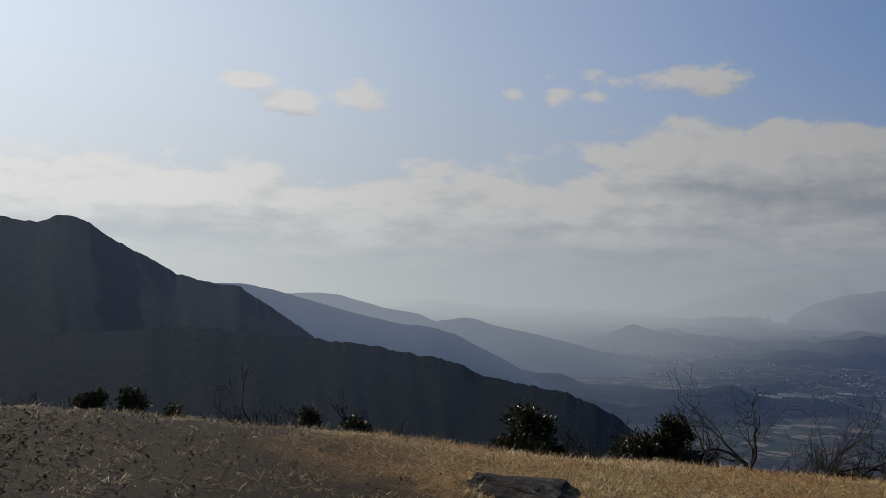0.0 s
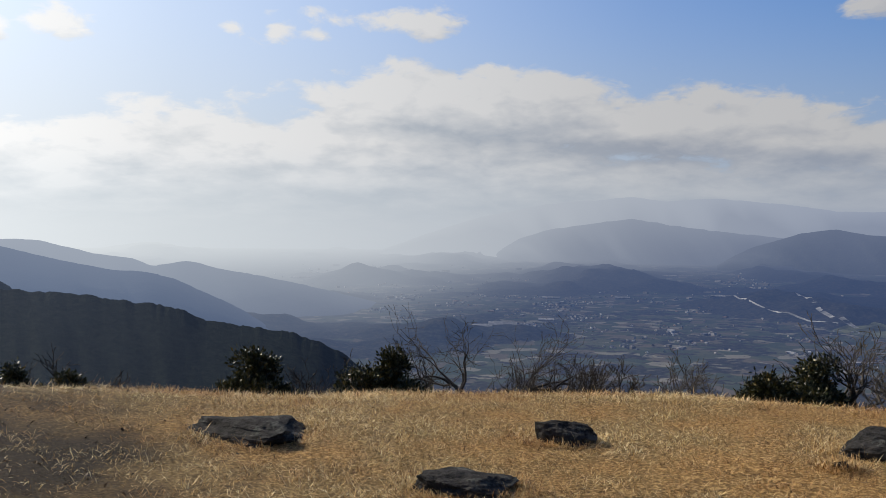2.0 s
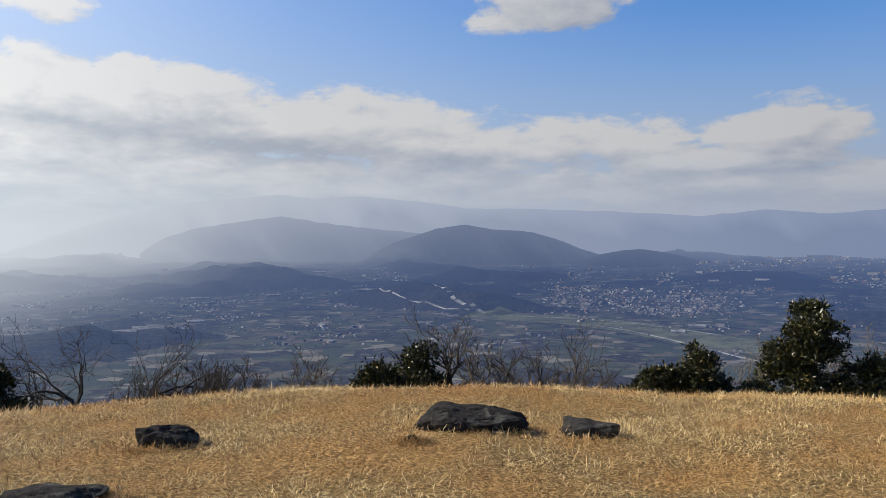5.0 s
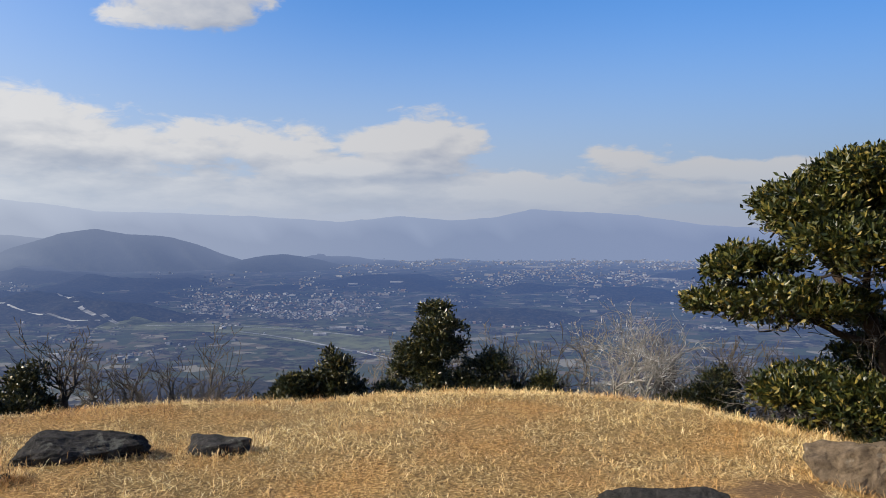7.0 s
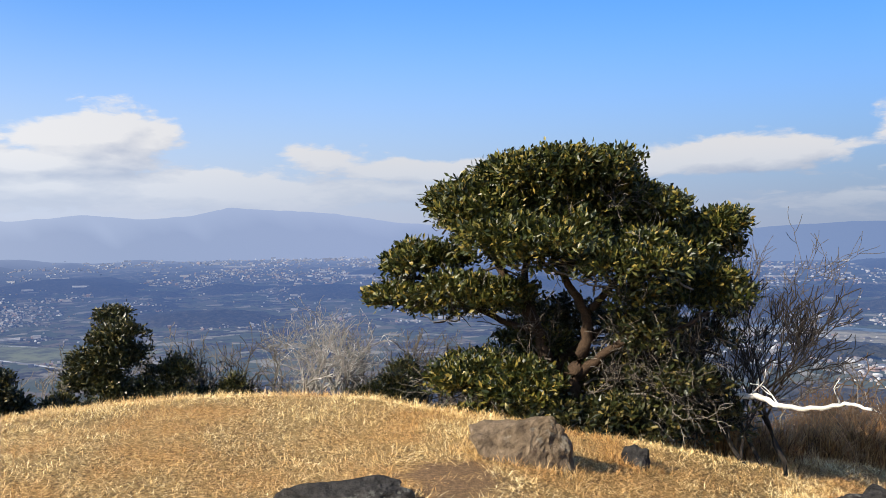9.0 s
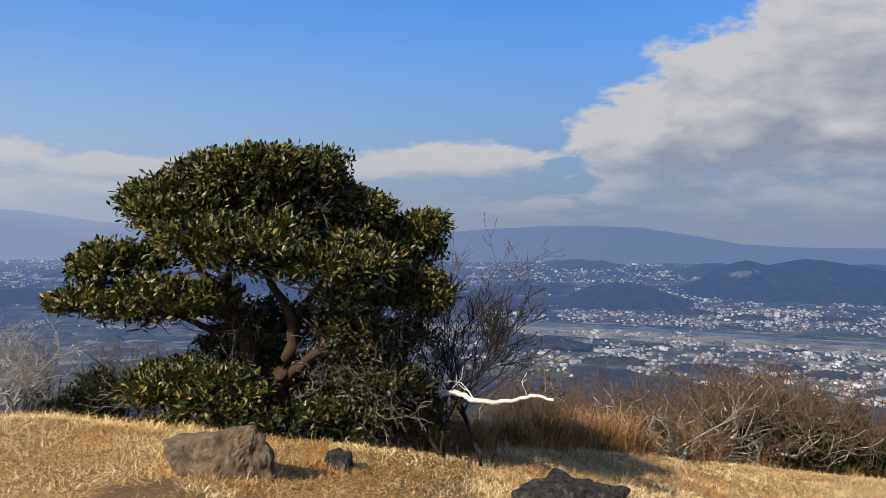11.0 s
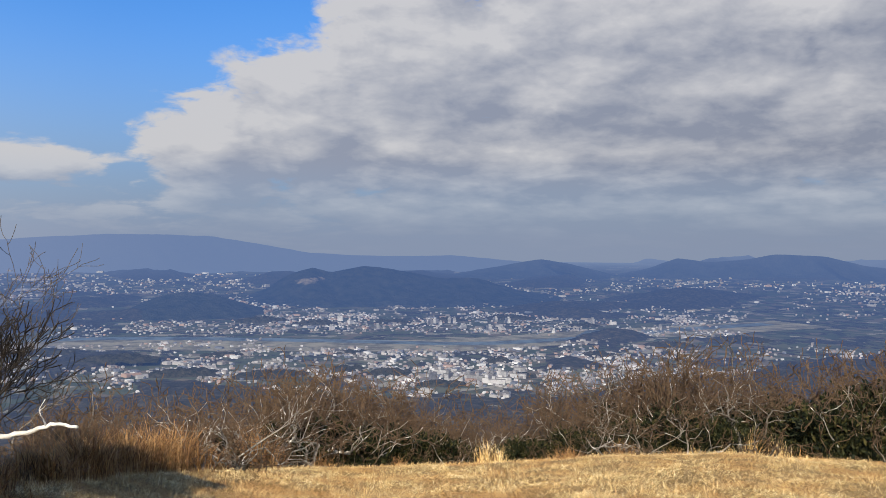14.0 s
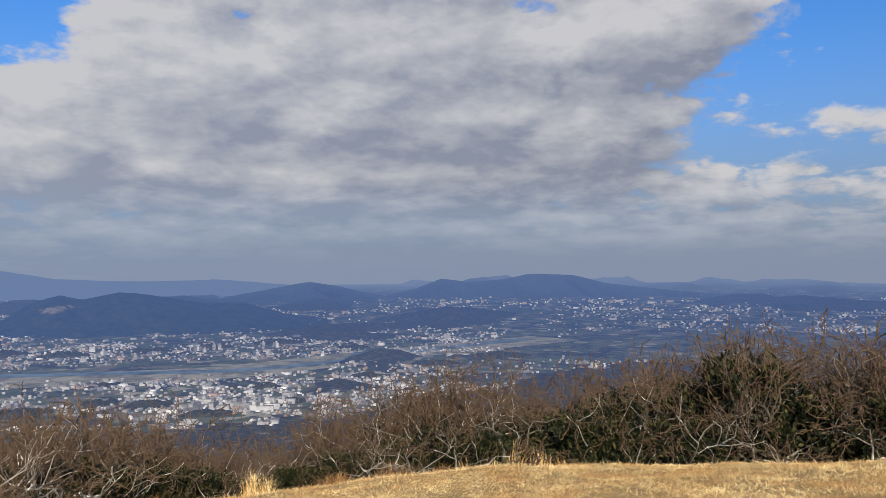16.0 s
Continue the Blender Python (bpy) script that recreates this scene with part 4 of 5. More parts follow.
# ---- branches and leaves ----
def tubes(paths):
    """Tapered tubes along (points, radii, sides) lines."""
    verts, faces, base = [], [], 0
    for pts, radii, sides in paths:
        pts = np.asarray(pts, dtype=float)
        tan = np.gradient(pts, axis=0)
        tan /= np.linalg.norm(tan, axis=1)[:, None] + 1e-9
        ref = np.where(np.abs(tan[:, 2:3]) > 0.9, np.array([[1.0, 0, 0]]), np.array([[0, 0, 1.0]]))
        u = np.cross(tan, ref)
        u /= np.linalg.norm(u, axis=1)[:, None] + 1e-9
        w = np.cross(tan, u)
        ang = np.arange(sides) * 2 * math.pi / sides
        ring = pts[:, None] + np.asarray(radii)[:, None, None] * (np.cos(ang)[None, :, None] * u[:, None] + np.sin(ang)[None, :, None] * w[:, None])
        verts.append(ring.reshape(-1, 3))
        for i in range(len(pts) - 1):
            for j in range(sides):
                k = (j + 1) % sides
                faces.append((base + i * sides + j, base + i * sides + k, base + (i + 1) * sides + k, base + (i + 1) * sides + j))
        base += len(pts) * sides
    return np.concatenate(verts), faces


def grow(rng, start, way, length, radius, level, out, kink=0.25, lift=0.1, kids=(4, 5, 5), spread=0.9, floor=0.0025):
    """One branch and, from it, its smaller ones."""
    n = 7 if level == 0 else 6 if level == 1 else 5
    pts, p, d = [np.array(start, dtype=float)], np.array(start, dtype=float), np.array(way, dtype=float)
    d /= np.linalg.norm(d)
    for _ in range(n - 1):
        d = d + rng.normal(0, kink, 3) + np.array((0, 0, lift))
        d /= np.linalg.norm(d)
        p = p + d * length / (n - 1)
        pts.append(p)
    pts = np.array(pts)
    end = max(radius * (0.45 if level < 2 else 0.3), floor)
    radii = np.linspace(max(radius, floor), end, n)
    out.append((level, pts, radii, 6 if level == 0 else 4 if level == 1 else 3))
    if level >= len(kids):
        return
    for i in range(kids[level]):
        f = rng.uniform(0.3, 1.0) if i else 1.0
        k = f * (n - 1)
        j = min(int(k), n - 2)
        q = pts[j] + (pts[j + 1] - pts[j]) * (k - j)
        t = pts[j + 1] - pts[j]
        t = t / np.linalg.norm(t)
        s = rng.normal(0, 1, 3)
        s = s - t * s.dot(t)
        s /= np.linalg.norm(s)
        grow(rng, q, t + s * spread * rng.uniform(0.6, 1.3), length * rng.uniform(0.45, 0.72), np.interp(k, np.arange(n), radii) * 0.7, level + 1, out, kink, lift, kids, spread, floor)


def bare_tree_meshes(seed, high, stems, bark, twig, lean=0.35, kids=(4, 5, 5, 4), kink=0.22, lift=0.08, trunk=0.045, spread=0.85, split_limbs=False, floor=0.0028):
    """Meshes of a leafless tree: one per stem, one for limbs, one for twigs."""
    rng = np.random.default_rng(seed)
    made = []
    for i in range(stems):
        out = []
        a = rng.uniform(0, 2 * math.pi)
        way = (lean * math.cos(a), lean * math.sin(a), 1.0)
        grow(rng, (0.06 * math.cos(a), 0.06 * math.sin(a), -0.15), way, high * 0.55, trunk * rng.uniform(0.7, 1.1), 0, out, kink, lift, kids, spread, floor)
        made.append(out)
    top = max(p[1][:, 2].max() for o in made for p in o)
    k = high / max(top, 0.1)
    parts = []
    for out in made:
        v, f = tubes([(p * k, r, s) for l, p, r, s in out if l == 0])
        parts.append(("trunk", mesh("trunk", v, f, bark, True)))
    first = [(p * k, r, s) for o in made for l, p, r, s in o if l == 1]
    rest = [(p * k, r, s) for o in made for l, p, r, s in o if l == 2]
    if split_limbs:
        for one in first:
            v, f = tubes([one])
            parts.append(("limb", mesh("limb", v, f, bark, True)))
    else:
        rest = first + rest
    v, f = tubes(rest)
    parts.append(("limb_mass", mesh("limb_mass", v, f, bark, True)))
    v, f = tubes([(p * k, r, s) for o in made for l, p, r, s in o if l > 2])
    parts.append(("twig_mass", mesh("twig_mass", v, f, twig, True)))
    return parts


def stand(name, parts, x, y, turn, size, label, category, group, sink=0.05):
    ob = new(name)
    ob.matrix_world = pose(x, y, gz(x, y) - sink, 0, 0, turn) @ Matrix.Scale(size, 4)
    for n, me in parts:
        p = part(n, me, ob)
        if n.endswith("_mass"):
            tagged(p, kind="stuff")
    return tagged(ob, label, category, group)


def leaf_cloud(rng, centres, outward, per, length, width, spread, mat, name="leaves"):
    """Rosettes of folded leaves round twig ends."""
    c = np.repeat(np.asarray(centres), per, axis=0)
    o = np.repeat(np.asarray(outward), per, axis=0)
    n = len(c)
    d = rng.normal(0, 1, (n, 3)) * 0.75 + o * 0.8 + np.array((0, 0, 0.35))
    d /= np.linalg.norm(d, axis=1)[:, None]
    root = c + rng.normal(0, spread, (n, 3))
    s = np.cross(d, rng.normal(0, 1, (n, 3)))
    s /= np.linalg.norm(s, axis=1)[:, None]
    up = np.cross(s, d)
    L = (length * rng.uniform(0.6, 1.25, n))[:, None]
    W = (width * rng.uniform(0.7, 1.2, n))[:, None] / 2
    mid = root + d * L * 0.5 - up * L * 0.06
    tip = root + d * L - up * L * 0.12 * rng.uniform(-1, 1.5, n)[:, None]
    v = np.stack([root, mid + s * W + up * W * 0.5, tip, mid - s * W + up * W * 0.5], 1).reshape(-1, 3)
    i = np.arange(n)[:, None] * 4
    f = np.concatenate([i + np.array([[0, 1, 2]]), i + np.array([[0, 2, 3]])])
    return mesh(name, v, f, mat)


def lobe_points(rng, lobes, density, fill=0.35):
    """Twig ends spread over the shells of ellipsoids (centre, radii)."""
    pts, out = [], []
    for c, r in lobes:
        area = (r[0] * r[1] + r[1] * r[2] + r[0] * r[2]) * 4
        n = max(6, int(area * density))
        d = rng.normal(0, 1, (n, 3))
        d /= np.linalg.norm(d, axis=1)[:, None]
        d[:, 2] = np.where((d[:, 2] < -0.2) & (rng.random(n) < 0.75), -d[:, 2], d[:, 2])
        k = 1 - np.abs(rng.normal(0, fill, n)) + rng.normal(0, 0.06, n)
        pts.append(np.array(c) + d * np.array(r) * np.clip(k, 0.1, 1.06)[:, None])
        out.append(d)
    return np.concatenate(pts), np.concatenate(out)


def clumps(rng, shells, each=10, size=0.44):
    """Each mass of foliage broken into small rounded pads."""
    out = []
    for ctr, rad in shells:
        for _ in range(each):
            d = rng.normal(0, 1, 3)
            d /= np.linalg.norm(d)
            d[2] = abs(d[2]) * 0.9 - 0.25 if rng.random() < 0.7 else d[2]
            k = rng.uniform(0.4, 0.8)
            s = size * rng.uniform(0.75, 1.3)
            out.append((np.array(ctr) + d * np.array(rad) * k, (rad[0] * s + 0.04, rad[1] * s + 0.04, rad[2] * s * 0.8 + 0.03)))
    return out


# the broad evergreen on the summit's edge: laid out from pixel positions to fit the camera's view
TREE_AZ, TREE_R = 92.9, 8.6
TREE_X, TREE_Y = polar(TREE_AZ, TREE_R)
PX = 7.9 / 1503


def tree_place(px, py, depth=0.0):
    """Tree-local metres: across, away, up (from the eye's level)."""
    return np.array(((px - 440) * PX, depth, 1.6 + (380 - py) * PX))


def big_tree():
    rng = np.random.default_rng(5)
    ob = group_at("evergreen_tree", TREE_X, TREE_Y, gz(TREE_X, TREE_Y), -TREE_AZ)
    lift = -gz(TREE_X, TREE_Y)
    loc = lambda px, py, d=0.0: tree_place(px, py, d) + np.array((0, 0, lift))
    lobes = [(440, 320, 190, 78, 0.0, 1.0), (300, 350, 85, 70, -.3, .6), (592, 358, 112, 84, 0.2, .7), (200, 440, 80, 52, 0.1, .5), (150, 500, 52, 26, 0.0, .3), (680, 410, 85, 70, 0.3, .6),
             (700, 500, 88, 75, 0.2, .6), (280, 500, 115, 52, -.2, .6), (560, 440, 115, 80, -.5, .6), (420, 410, 120, 70, -.7, .5), (300, 640, 92, 58, -.1, .5), (320, 720, 88, 38, -.2, .4),
             (650, 580, 120, 55, .35, .5), (620, 680, 110, 60, .4, .5), (480, 745, 90, 34, .0, .4), (515, 312, 105, 62, -.3, .6), (380, 300, 90, 55, -.3, .6), (250, 330, 40, 36, 0, .4), (730, 370, 40, 26, .2, .3),
             (470, 560, 150, 70, .7, .4), (420, 660, 170, 60, .6, .4), (560, 740, 130, 40, .3, .4), (400, 590, 60, 50, .3, .3), (530, 640, 90, 45, .1, .3), (450, 705, 110, 55, -.5, .4), (560, 700, 110, 60, -.3, .4), (375, 650, 80, 50, -.4, .4), (630, 640, 100, 60, -.2, .5), (690, 710, 90, 55, .1, .5), (600, 560, 90, 50, -.3, .4)]
    shells = [(loc(x, y, d), (rx * PX, dd * 0.9, ry * PX)) for x, y, rx, ry, d, dd in lobes]
    upper = [s for s, l in zip(shells, lobes) if l[1] < 560]
    lower = [s for s, l in zip(shells, lobes) if l[1] >= 560 and l[0] < 430]
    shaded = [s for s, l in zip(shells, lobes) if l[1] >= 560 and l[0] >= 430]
    # lower right takes LEAF_DARK: shade below the crown put into leaf colour
    for nm, sh, dens, leaf in (("crown", upper, 105, LEAF), ("skirt", lower, 115, LEAF), ("shade_toned_skirt", shaded, 34, LEAF_DARK)):
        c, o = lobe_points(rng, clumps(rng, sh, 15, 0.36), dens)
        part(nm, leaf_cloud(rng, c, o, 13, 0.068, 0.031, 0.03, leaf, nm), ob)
    base = loc(452, 770)
    base[2] = -0.15
    limbs = [([base, loc(448, 690), loc(425, 630), loc(405, 560), loc(370, 500), loc(335, 440), loc(300, 400, .1)], .095, .025),
             ([base + (0.06, -.03, 0), loc(470, 660, -.1), loc(455, 640, -.15), loc(490, 575, -.2), loc(488, 520, -.25), loc(455, 470, -.2), loc(420, 400, -.1)], .085, .025),
             ([loc(470, 640, -.1), loc(520, 585, -.3), loc(575, 552, -.4), loc(640, 545, -.45), loc(690, 520, -.3)], .045, .014),
             ([loc(490, 530, -.2), loc(510, 500, -.2), loc(560, 450, 0), loc(610, 390, .1)], .045, .012),
             ([loc(410, 575), loc(380, 480, .2), loc(385, 420, .2), loc(430, 340, .2)], .05, .012),
             ([loc(425, 640), loc(470, 600, .4), loc(560, 540, .5), loc(650, 480, .5), loc(720, 430, .4)], .05, .012),
             ([loc(400, 560), loc(330, 540, .1), loc(260, 500, .1), loc(180, 480, 0), loc(130, 500, 0)], .035, .008),
             ([base, loc(400, 700, .1), loc(340, 640, 0), loc(270, 620, -.1)], .035, .01)]
    for pts, r0, r1 in limbs:
        p = np.array(pts)
        n = len(p) * 4
        s = np.linspace(0, len(p) - 1, n)
        q = np.stack([np.interp(s, np.arange(len(p)), p[:, k]) for k in range(3)], -1)
        for _ in range(3):
            q[1:-1] = 0.25 * q[:-2] + 0.5 * q[1:-1] + 0.25 * q[2:]
        q[1:-1] += rng.normal(0, 0.008, (n - 2, 3))
        v, f = tubes([(q, np.linspace(r0, r1, n), 9)])
        part("limb", mesh("limb", v, f, BARK_BROWN, True), ob)
    inside = lambda q: min(np.linalg.norm((q - np.array(s[0])) / np.array(s[1])) for s in shells) < 0.98
    twigs = []
    for x, y, rx, ry, d, dd in lobes:
        for _ in range(20 if y > 520 else 14):
            a = loc(x + rng.normal(0, rx * .3), y + ry * .5, d)
            b = np.array(loc(x + rng.normal(0, rx * .6), y - rng.uniform(-.5, .8) * ry, d + rng.normal(0, .3)))
            out = []
            grow(rng, a, b - a, np.linalg.norm(b - a) * 0.55 + .05, 0.012, 1, out, 0.25, 0.0, (4, 4, 3), 0.8, 0.003)
            twigs += [(p, r, s) for l, p, r, s in out if inside(p[-1])]
    # grey boughs that spread and droop below the crown
    for k in range(16):
        side = -1 if k % 5 == 0 else 1
        x0, y0 = 455 + side * rng.uniform(0, 60), rng.uniform(560, 730)
        out = []
        grow(rng, loc(x0, y0, -.1), (side * rng.uniform(0.6, 1.2), rng.uniform(-0.5, 0.2), rng.uniform(-0.1, 0.45)), rng.uniform(0.4, 0.75), rng.uniform(0.010, 0.017), 0, out, 0.24, 0.0, (4, 4, 3), 0.75, 0.0035)
        out = [o for o in out if o[1][:, 2].min() > 0.1]
        if out:
            v, f = tubes([(p, r, n) for l, p, r, n in out])
            part("bough", mesh("bough", v, f, BARK_GREY if k % 3 else BARK_ASH, True), ob)
    for k, bark in enumerate((BARK_BLACK, BARK_ASH)):
        v, f = tubes(twigs[k::2])
        tagged(part("twig_mass", mesh("twig_mass", v, f, bark, True), ob), kind="stuff")
    return tagged(ob, "broad glossy evergreen tree with several brown stems at the lawn's edge", "tree")


big_tree()


def evergreen_meshes(seed, wide, high, lobes, mat, leaf=0.07, dens=120):
    rng = np.random.default_rng(seed)
    shells = [((x * wide, rng.normal(0, .12) * wide, z * high), (rx * wide, rx * wide * 0.8, rz * high)) for x, z, rx, rz in lobes]
    c, o = lobe_points(rng, clumps(rng, shells, 7, 0.5), dens)
    keep = c[:, 2] > 0
    crown = leaf_cloud(rng, c[keep], o[keep], 9, leaf, leaf * 0.42, leaf * 0.5, mat, "crown")
    paths = []
    for s, r in shells:
        out = []
        grow(rng, (0, 0, -0.2), (s[0], s[1], s[2] + 0.2), 0.85 * math.sqrt(s[0] ** 2 + s[1] ** 2 + (s[2] + .2) ** 2), 0.022, 0, out, 0.10, 0.02, (), 0.6, 0.003)
        paths += [(p, q, n) for l, p, q, n in out]
    v, f = tubes(paths)
    return [("trunk", mesh("trunk", v, f, BARK_DARK, True)), ("crown", crown)]


BUSH = [(0, .35, .42, .36), (-.25, .3, .25, .3), (.25, .3, .25, .28), (.03, .65, .26, .32)]
WIND = [(.05, .78, .30, .17), (.15, .62, .26, .16), (-.18, .58, .24, .14), (-.3, .45, .2, .12), (.1, .42, .3, .16), (.0, .2, .34, .18), (.3, .25, .24, .18), (.05, .93, .2, .07)]
LOW = [(-.3, .4, .25, .35), (0, .45, .25, .45), (.28, .35, .25, .35), (.12, .7, .16, .25)]


def from_eye(az, r, el):
    """Height above the ground of a top seen at this elevation."""
    x, y = polar(az, r)
    return x, y, EYE + (r - 0.55) * math.tan(radians(el)) - gz(x, y)


# azimuth, distance, elevation of the top, width, shape
EVERGREENS = [(-20.4, 12.5, -7.1, 0.55, BUSH), (-18.0, 12.5, -7.0, 0.7, BUSH), (-15.9, 12.5, -8.3, 0.5, LOW), (-7.4, 12.0, -8.1, 0.4, BUSH), (-4.9, 12.0, -8.9, 0.75, LOW), (6.6, 11.0, -8.2, 0.95, BUSH),
              (14.4, 11.5, -8.2, 1.15, LOW), (38.2, 11.5, -8.5, 0.8, BUSH), (40.7, 11.5, -7.3, 0.85, BUSH), (56.3, 11.5, -8.8, 0.8, BUSH), (58.6, 11.5, -6.9, 0.9, BUSH),
              (65.3, 12.0, -4.85, 1.15, WIND), (68.8, 12.0, -7.5, 1.1, BUSH), (72.0, 12.0, -8.9, 0.8, LOW), (62.0, 11.5, -9.8, 1.0, LOW), (82.5, 12.5, -8.0, 1.2, LOW)]
for i, (a, r, e, w, shape) in enumerate(EVERGREENS):
    x, y, h = from_eye(a, r, e)
    stand("evergreen_bush", evergreen_meshes(40 + i, w, h, shape, LEAF_DARK, 0.065), x, y, -a, 1.0,
          "wind-shaped dark evergreen tree at the lawn's edge" if shape is WIND else "low dark evergreen bush behind the grassy crest", "bush", "evergreen bushes along the crest", 0.0)

# bare trees behind the crest: azimuth, distance, top elevation, stems, bark
BARE = [(-11.5, 14, -5.2, 2, 0), (-14, 14, -8.0, 2, 0), (-24, 14, -7.4, 2, 0), (-9, 14, -8.3, 2, 0), (-4.6, 13, -7.0, 3, 0), (11.5, 13, -8.0, 3, 0), (17.2, 12.5, -7.2, 2, 0), (23.5, 13, -8.0, 2, 0),
        (27.0, 12, -8.1, 4, 0), (29.0, 12, -8.3, 3, 0), (31.5, 13, -8.6, 2, 0), (33.6, 12.5, -7.7, 2, 1), (43.0, 12.5, -6.0, 2, 1), (45.0, 12, -4.6, 3, 1), (47.3, 12.5, -6.0, 2, 1), (49.6, 12.5, -7.1, 2, 1), (52.8, 13, -8.4, 2, 1),
        (61.8, 12.5, -6.6, 2, 2), (69.2, 13, -5.8, 2, 2), (71.5, 13, -5.3, 3, 1), (73.2, 13, -5.6, 2, 2), (79.0, 13, -5.2, 2, 2), (81.5, 13, -6.2, 3, 1), (84.0, 13, -7.0, 3, 1), (86.5, 13, -7.5, 3, 1)]
BARKS = [(BARK_DARK, BARK_DARK), (BARK_GREY, BARK_GREY), (BARK_ASH, BARK_ASH)]
for i, (a, r, e, n, b) in enumerate(BARE):
    x, y, h = from_eye(a, r, e)
    stand("bare_tree", bare_tree_meshes(100 + i, h, n, *BARKS[b], lean=0.75, kids=(5, 4, 4, 2), kink=0.2, lift=0.09, spread=0.8, trunk=0.042 * h + 0.016, split_limbs=True, floor=0.0044), x, y, i * 71 % 360, 1.0,
          ("dark twisted leafless tree behind the crest", "grey leafless tree behind the crest", "pale grey leafless tree with spreading limbs")[b], "tree", "leafless trees along the crest", 0.05)

# the twisted oak and the broad pale tree, each from one stem
for a, r, e, bark, seed, label in ((20.2, 12.0, -5.5, BARK_DARK, 701, "dark twisted leafless oak with a wide crown"), (77.0, 12.0, -4.1, BARK_PALE, 705, "ash-grey leafless tree with wide spreading limbs")):
    x, y, h = from_eye(a, r, e)
    stand("bare_tree", bare_tree_meshes(seed, h, 3, bark, bark, lean=1.0, kids=(6, 5, 4, 2), kink=0.24, lift=0.05, spread=0.95, trunk=0.06, split_limbs=True), x, y, 40, 1.0, label, "tree", "leafless trees along the crest")

# two dark stems with a pale dead limb lying across them
for a, r, e, s, bark, thick in ((106.2, 8.7, -2.4, 3, BARK_BLACK, 0.036), (101.2, 10.6, 1.6, 2, BARK_GREY, 0.022), (100.6, 10.2, -6.0, 3, BARK_ASH, 0.02), (98.6, 9.9, -8.0, 3, BARK_GREY, 0.02)):
    x, y, h = from_eye(a, r, e)
    stand("bare_tree", bare_tree_meshes(300 + int(a), h, s, bark, bark, lean=0.8, kids=(5, 5, 4, 3), kink=0.17, trunk=thick, lift=0.10, spread=0.75, split_limbs=True, floor=0.005 if bark is BARK_BLACK else 0.003), x, y, 20, 1.0, "dark leafless tree with fanning branches beside the evergreen", "tree", "leafless trees by the evergreen")


def dead_limb():
    rng = np.random.default_rng(9)
    line = [(100.0, -11.6), (101.6, -11.0), (102.6, -10.9), (103.6, -10.35), (104.9, -10.2), (105.7, -10.55), (107.2, -10.5), (108.6, -10.2), (109.4, -9.75), (110.6, -9.9)]
    r = 9.0
    pts = np.array([(*polar(a, r - 0.1 * i), EYE + (r - 0.7) * math.tan(radians(e))) for i, (a, e) in enumerate(line)])
    s = np.linspace(0, len(pts) - 1, 40)
    q = np.stack([np.interp(s, np.arange(len(pts)), pts[:, k]) for k in range(3)], -1)
    for _ in range(2):
        q[1:-1] = 0.25 * q[:-2] + 0.5 * q[1:-1] + 0.25 * q[2:]
    q[1:-1] += rng.normal(0, 0.006, (38, 3))
    root = np.array((*polar(99.6, 9.1), gz(*polar(99.6, 9.1))))
    ob = group_at("dead_limb", *root)
    paths = [(np.concatenate([[root], q]) - root, np.linspace(0.038, 0.012, 41), 7)]
    for k in (15, 22, 33):
        out = []
        grow(rng, q[k] - root, (rng.normal(0, .5), rng.normal(0, .5), 1), rng.uniform(0.12, 0.26), 0.010, 2, out, 0.15, 0.02, (0, 0, 2), 0.7, 0.004)
        paths += [(p, w, n) for l, p, w, n in out]
    v, f = tubes(paths[:1])
    part("limb", mesh("limb", v, f, BLEACHED, True), ob)
    for one in paths[1:]:
        v, f = tubes([one])
        part("twig", mesh("twig", v, f, BLEACHED, True), ob)
    tagged(ob, "bleached dead limb stretching sideways from the thicket", "branch")


dead_limb()

# ---- thicket below the lawn ----
TOPS = np.array([(100, -6), (112, -9.5), (118, -10.5), (122, -9.2), (124.8, -8.0), (128, -8.4), (131, -10.2), (135.5, -11.6), (139, -10.0), (142.5, -8.1), (147.6, -5.6), (152, -6.8), (156, -5.6), (160, -4.3), (165, -3.4), (168.5, -4.0), (171.7, -6.0), (175, -3.0), (186, -2.5)], dtype=float)
BOUGHS = [(400, 4, BARK_GREY, TWIG_BROWN, 0.7, 0.28, 0.06), (401, 4, BARK_ASH, TWIG_BROWN, 0.8, 0.34, 0.055), (402, 5, TWIG_BROWN, TWIG_BROWN, 0.6, 0.24, 0.045), (403, 3, BARK_DARK, TWIG_BROWN, 0.6, 0.28, 0.07), (404, 4, BARK_ASH, BARK_GREY, 0.9, 0.36, 0.055)]
KINDS = [bare_tree_meshes(seed, 2.0, stems, bark, twig, lean, (4, 4, 3, 2), kink, 0.06, thick, 0.95, floor=0.005) for seed, stems, bark, twig, lean, kink, thick in BOUGHS]
WORDS = ["grey-barked leafless shrub with russet twigs", "pale crooked leafless shrub with lichened stems", "russet leafless shrub with dense fine twigs", "leafless small tree with brown twigs", "pale grey twisted leafless shrub"]
EVER = evergreen_meshes(77, 1.6, 1.6, BUSH, LEAF_DULL, 0.10, 26)
rng = np.random.default_rng(21)
firsts = {}
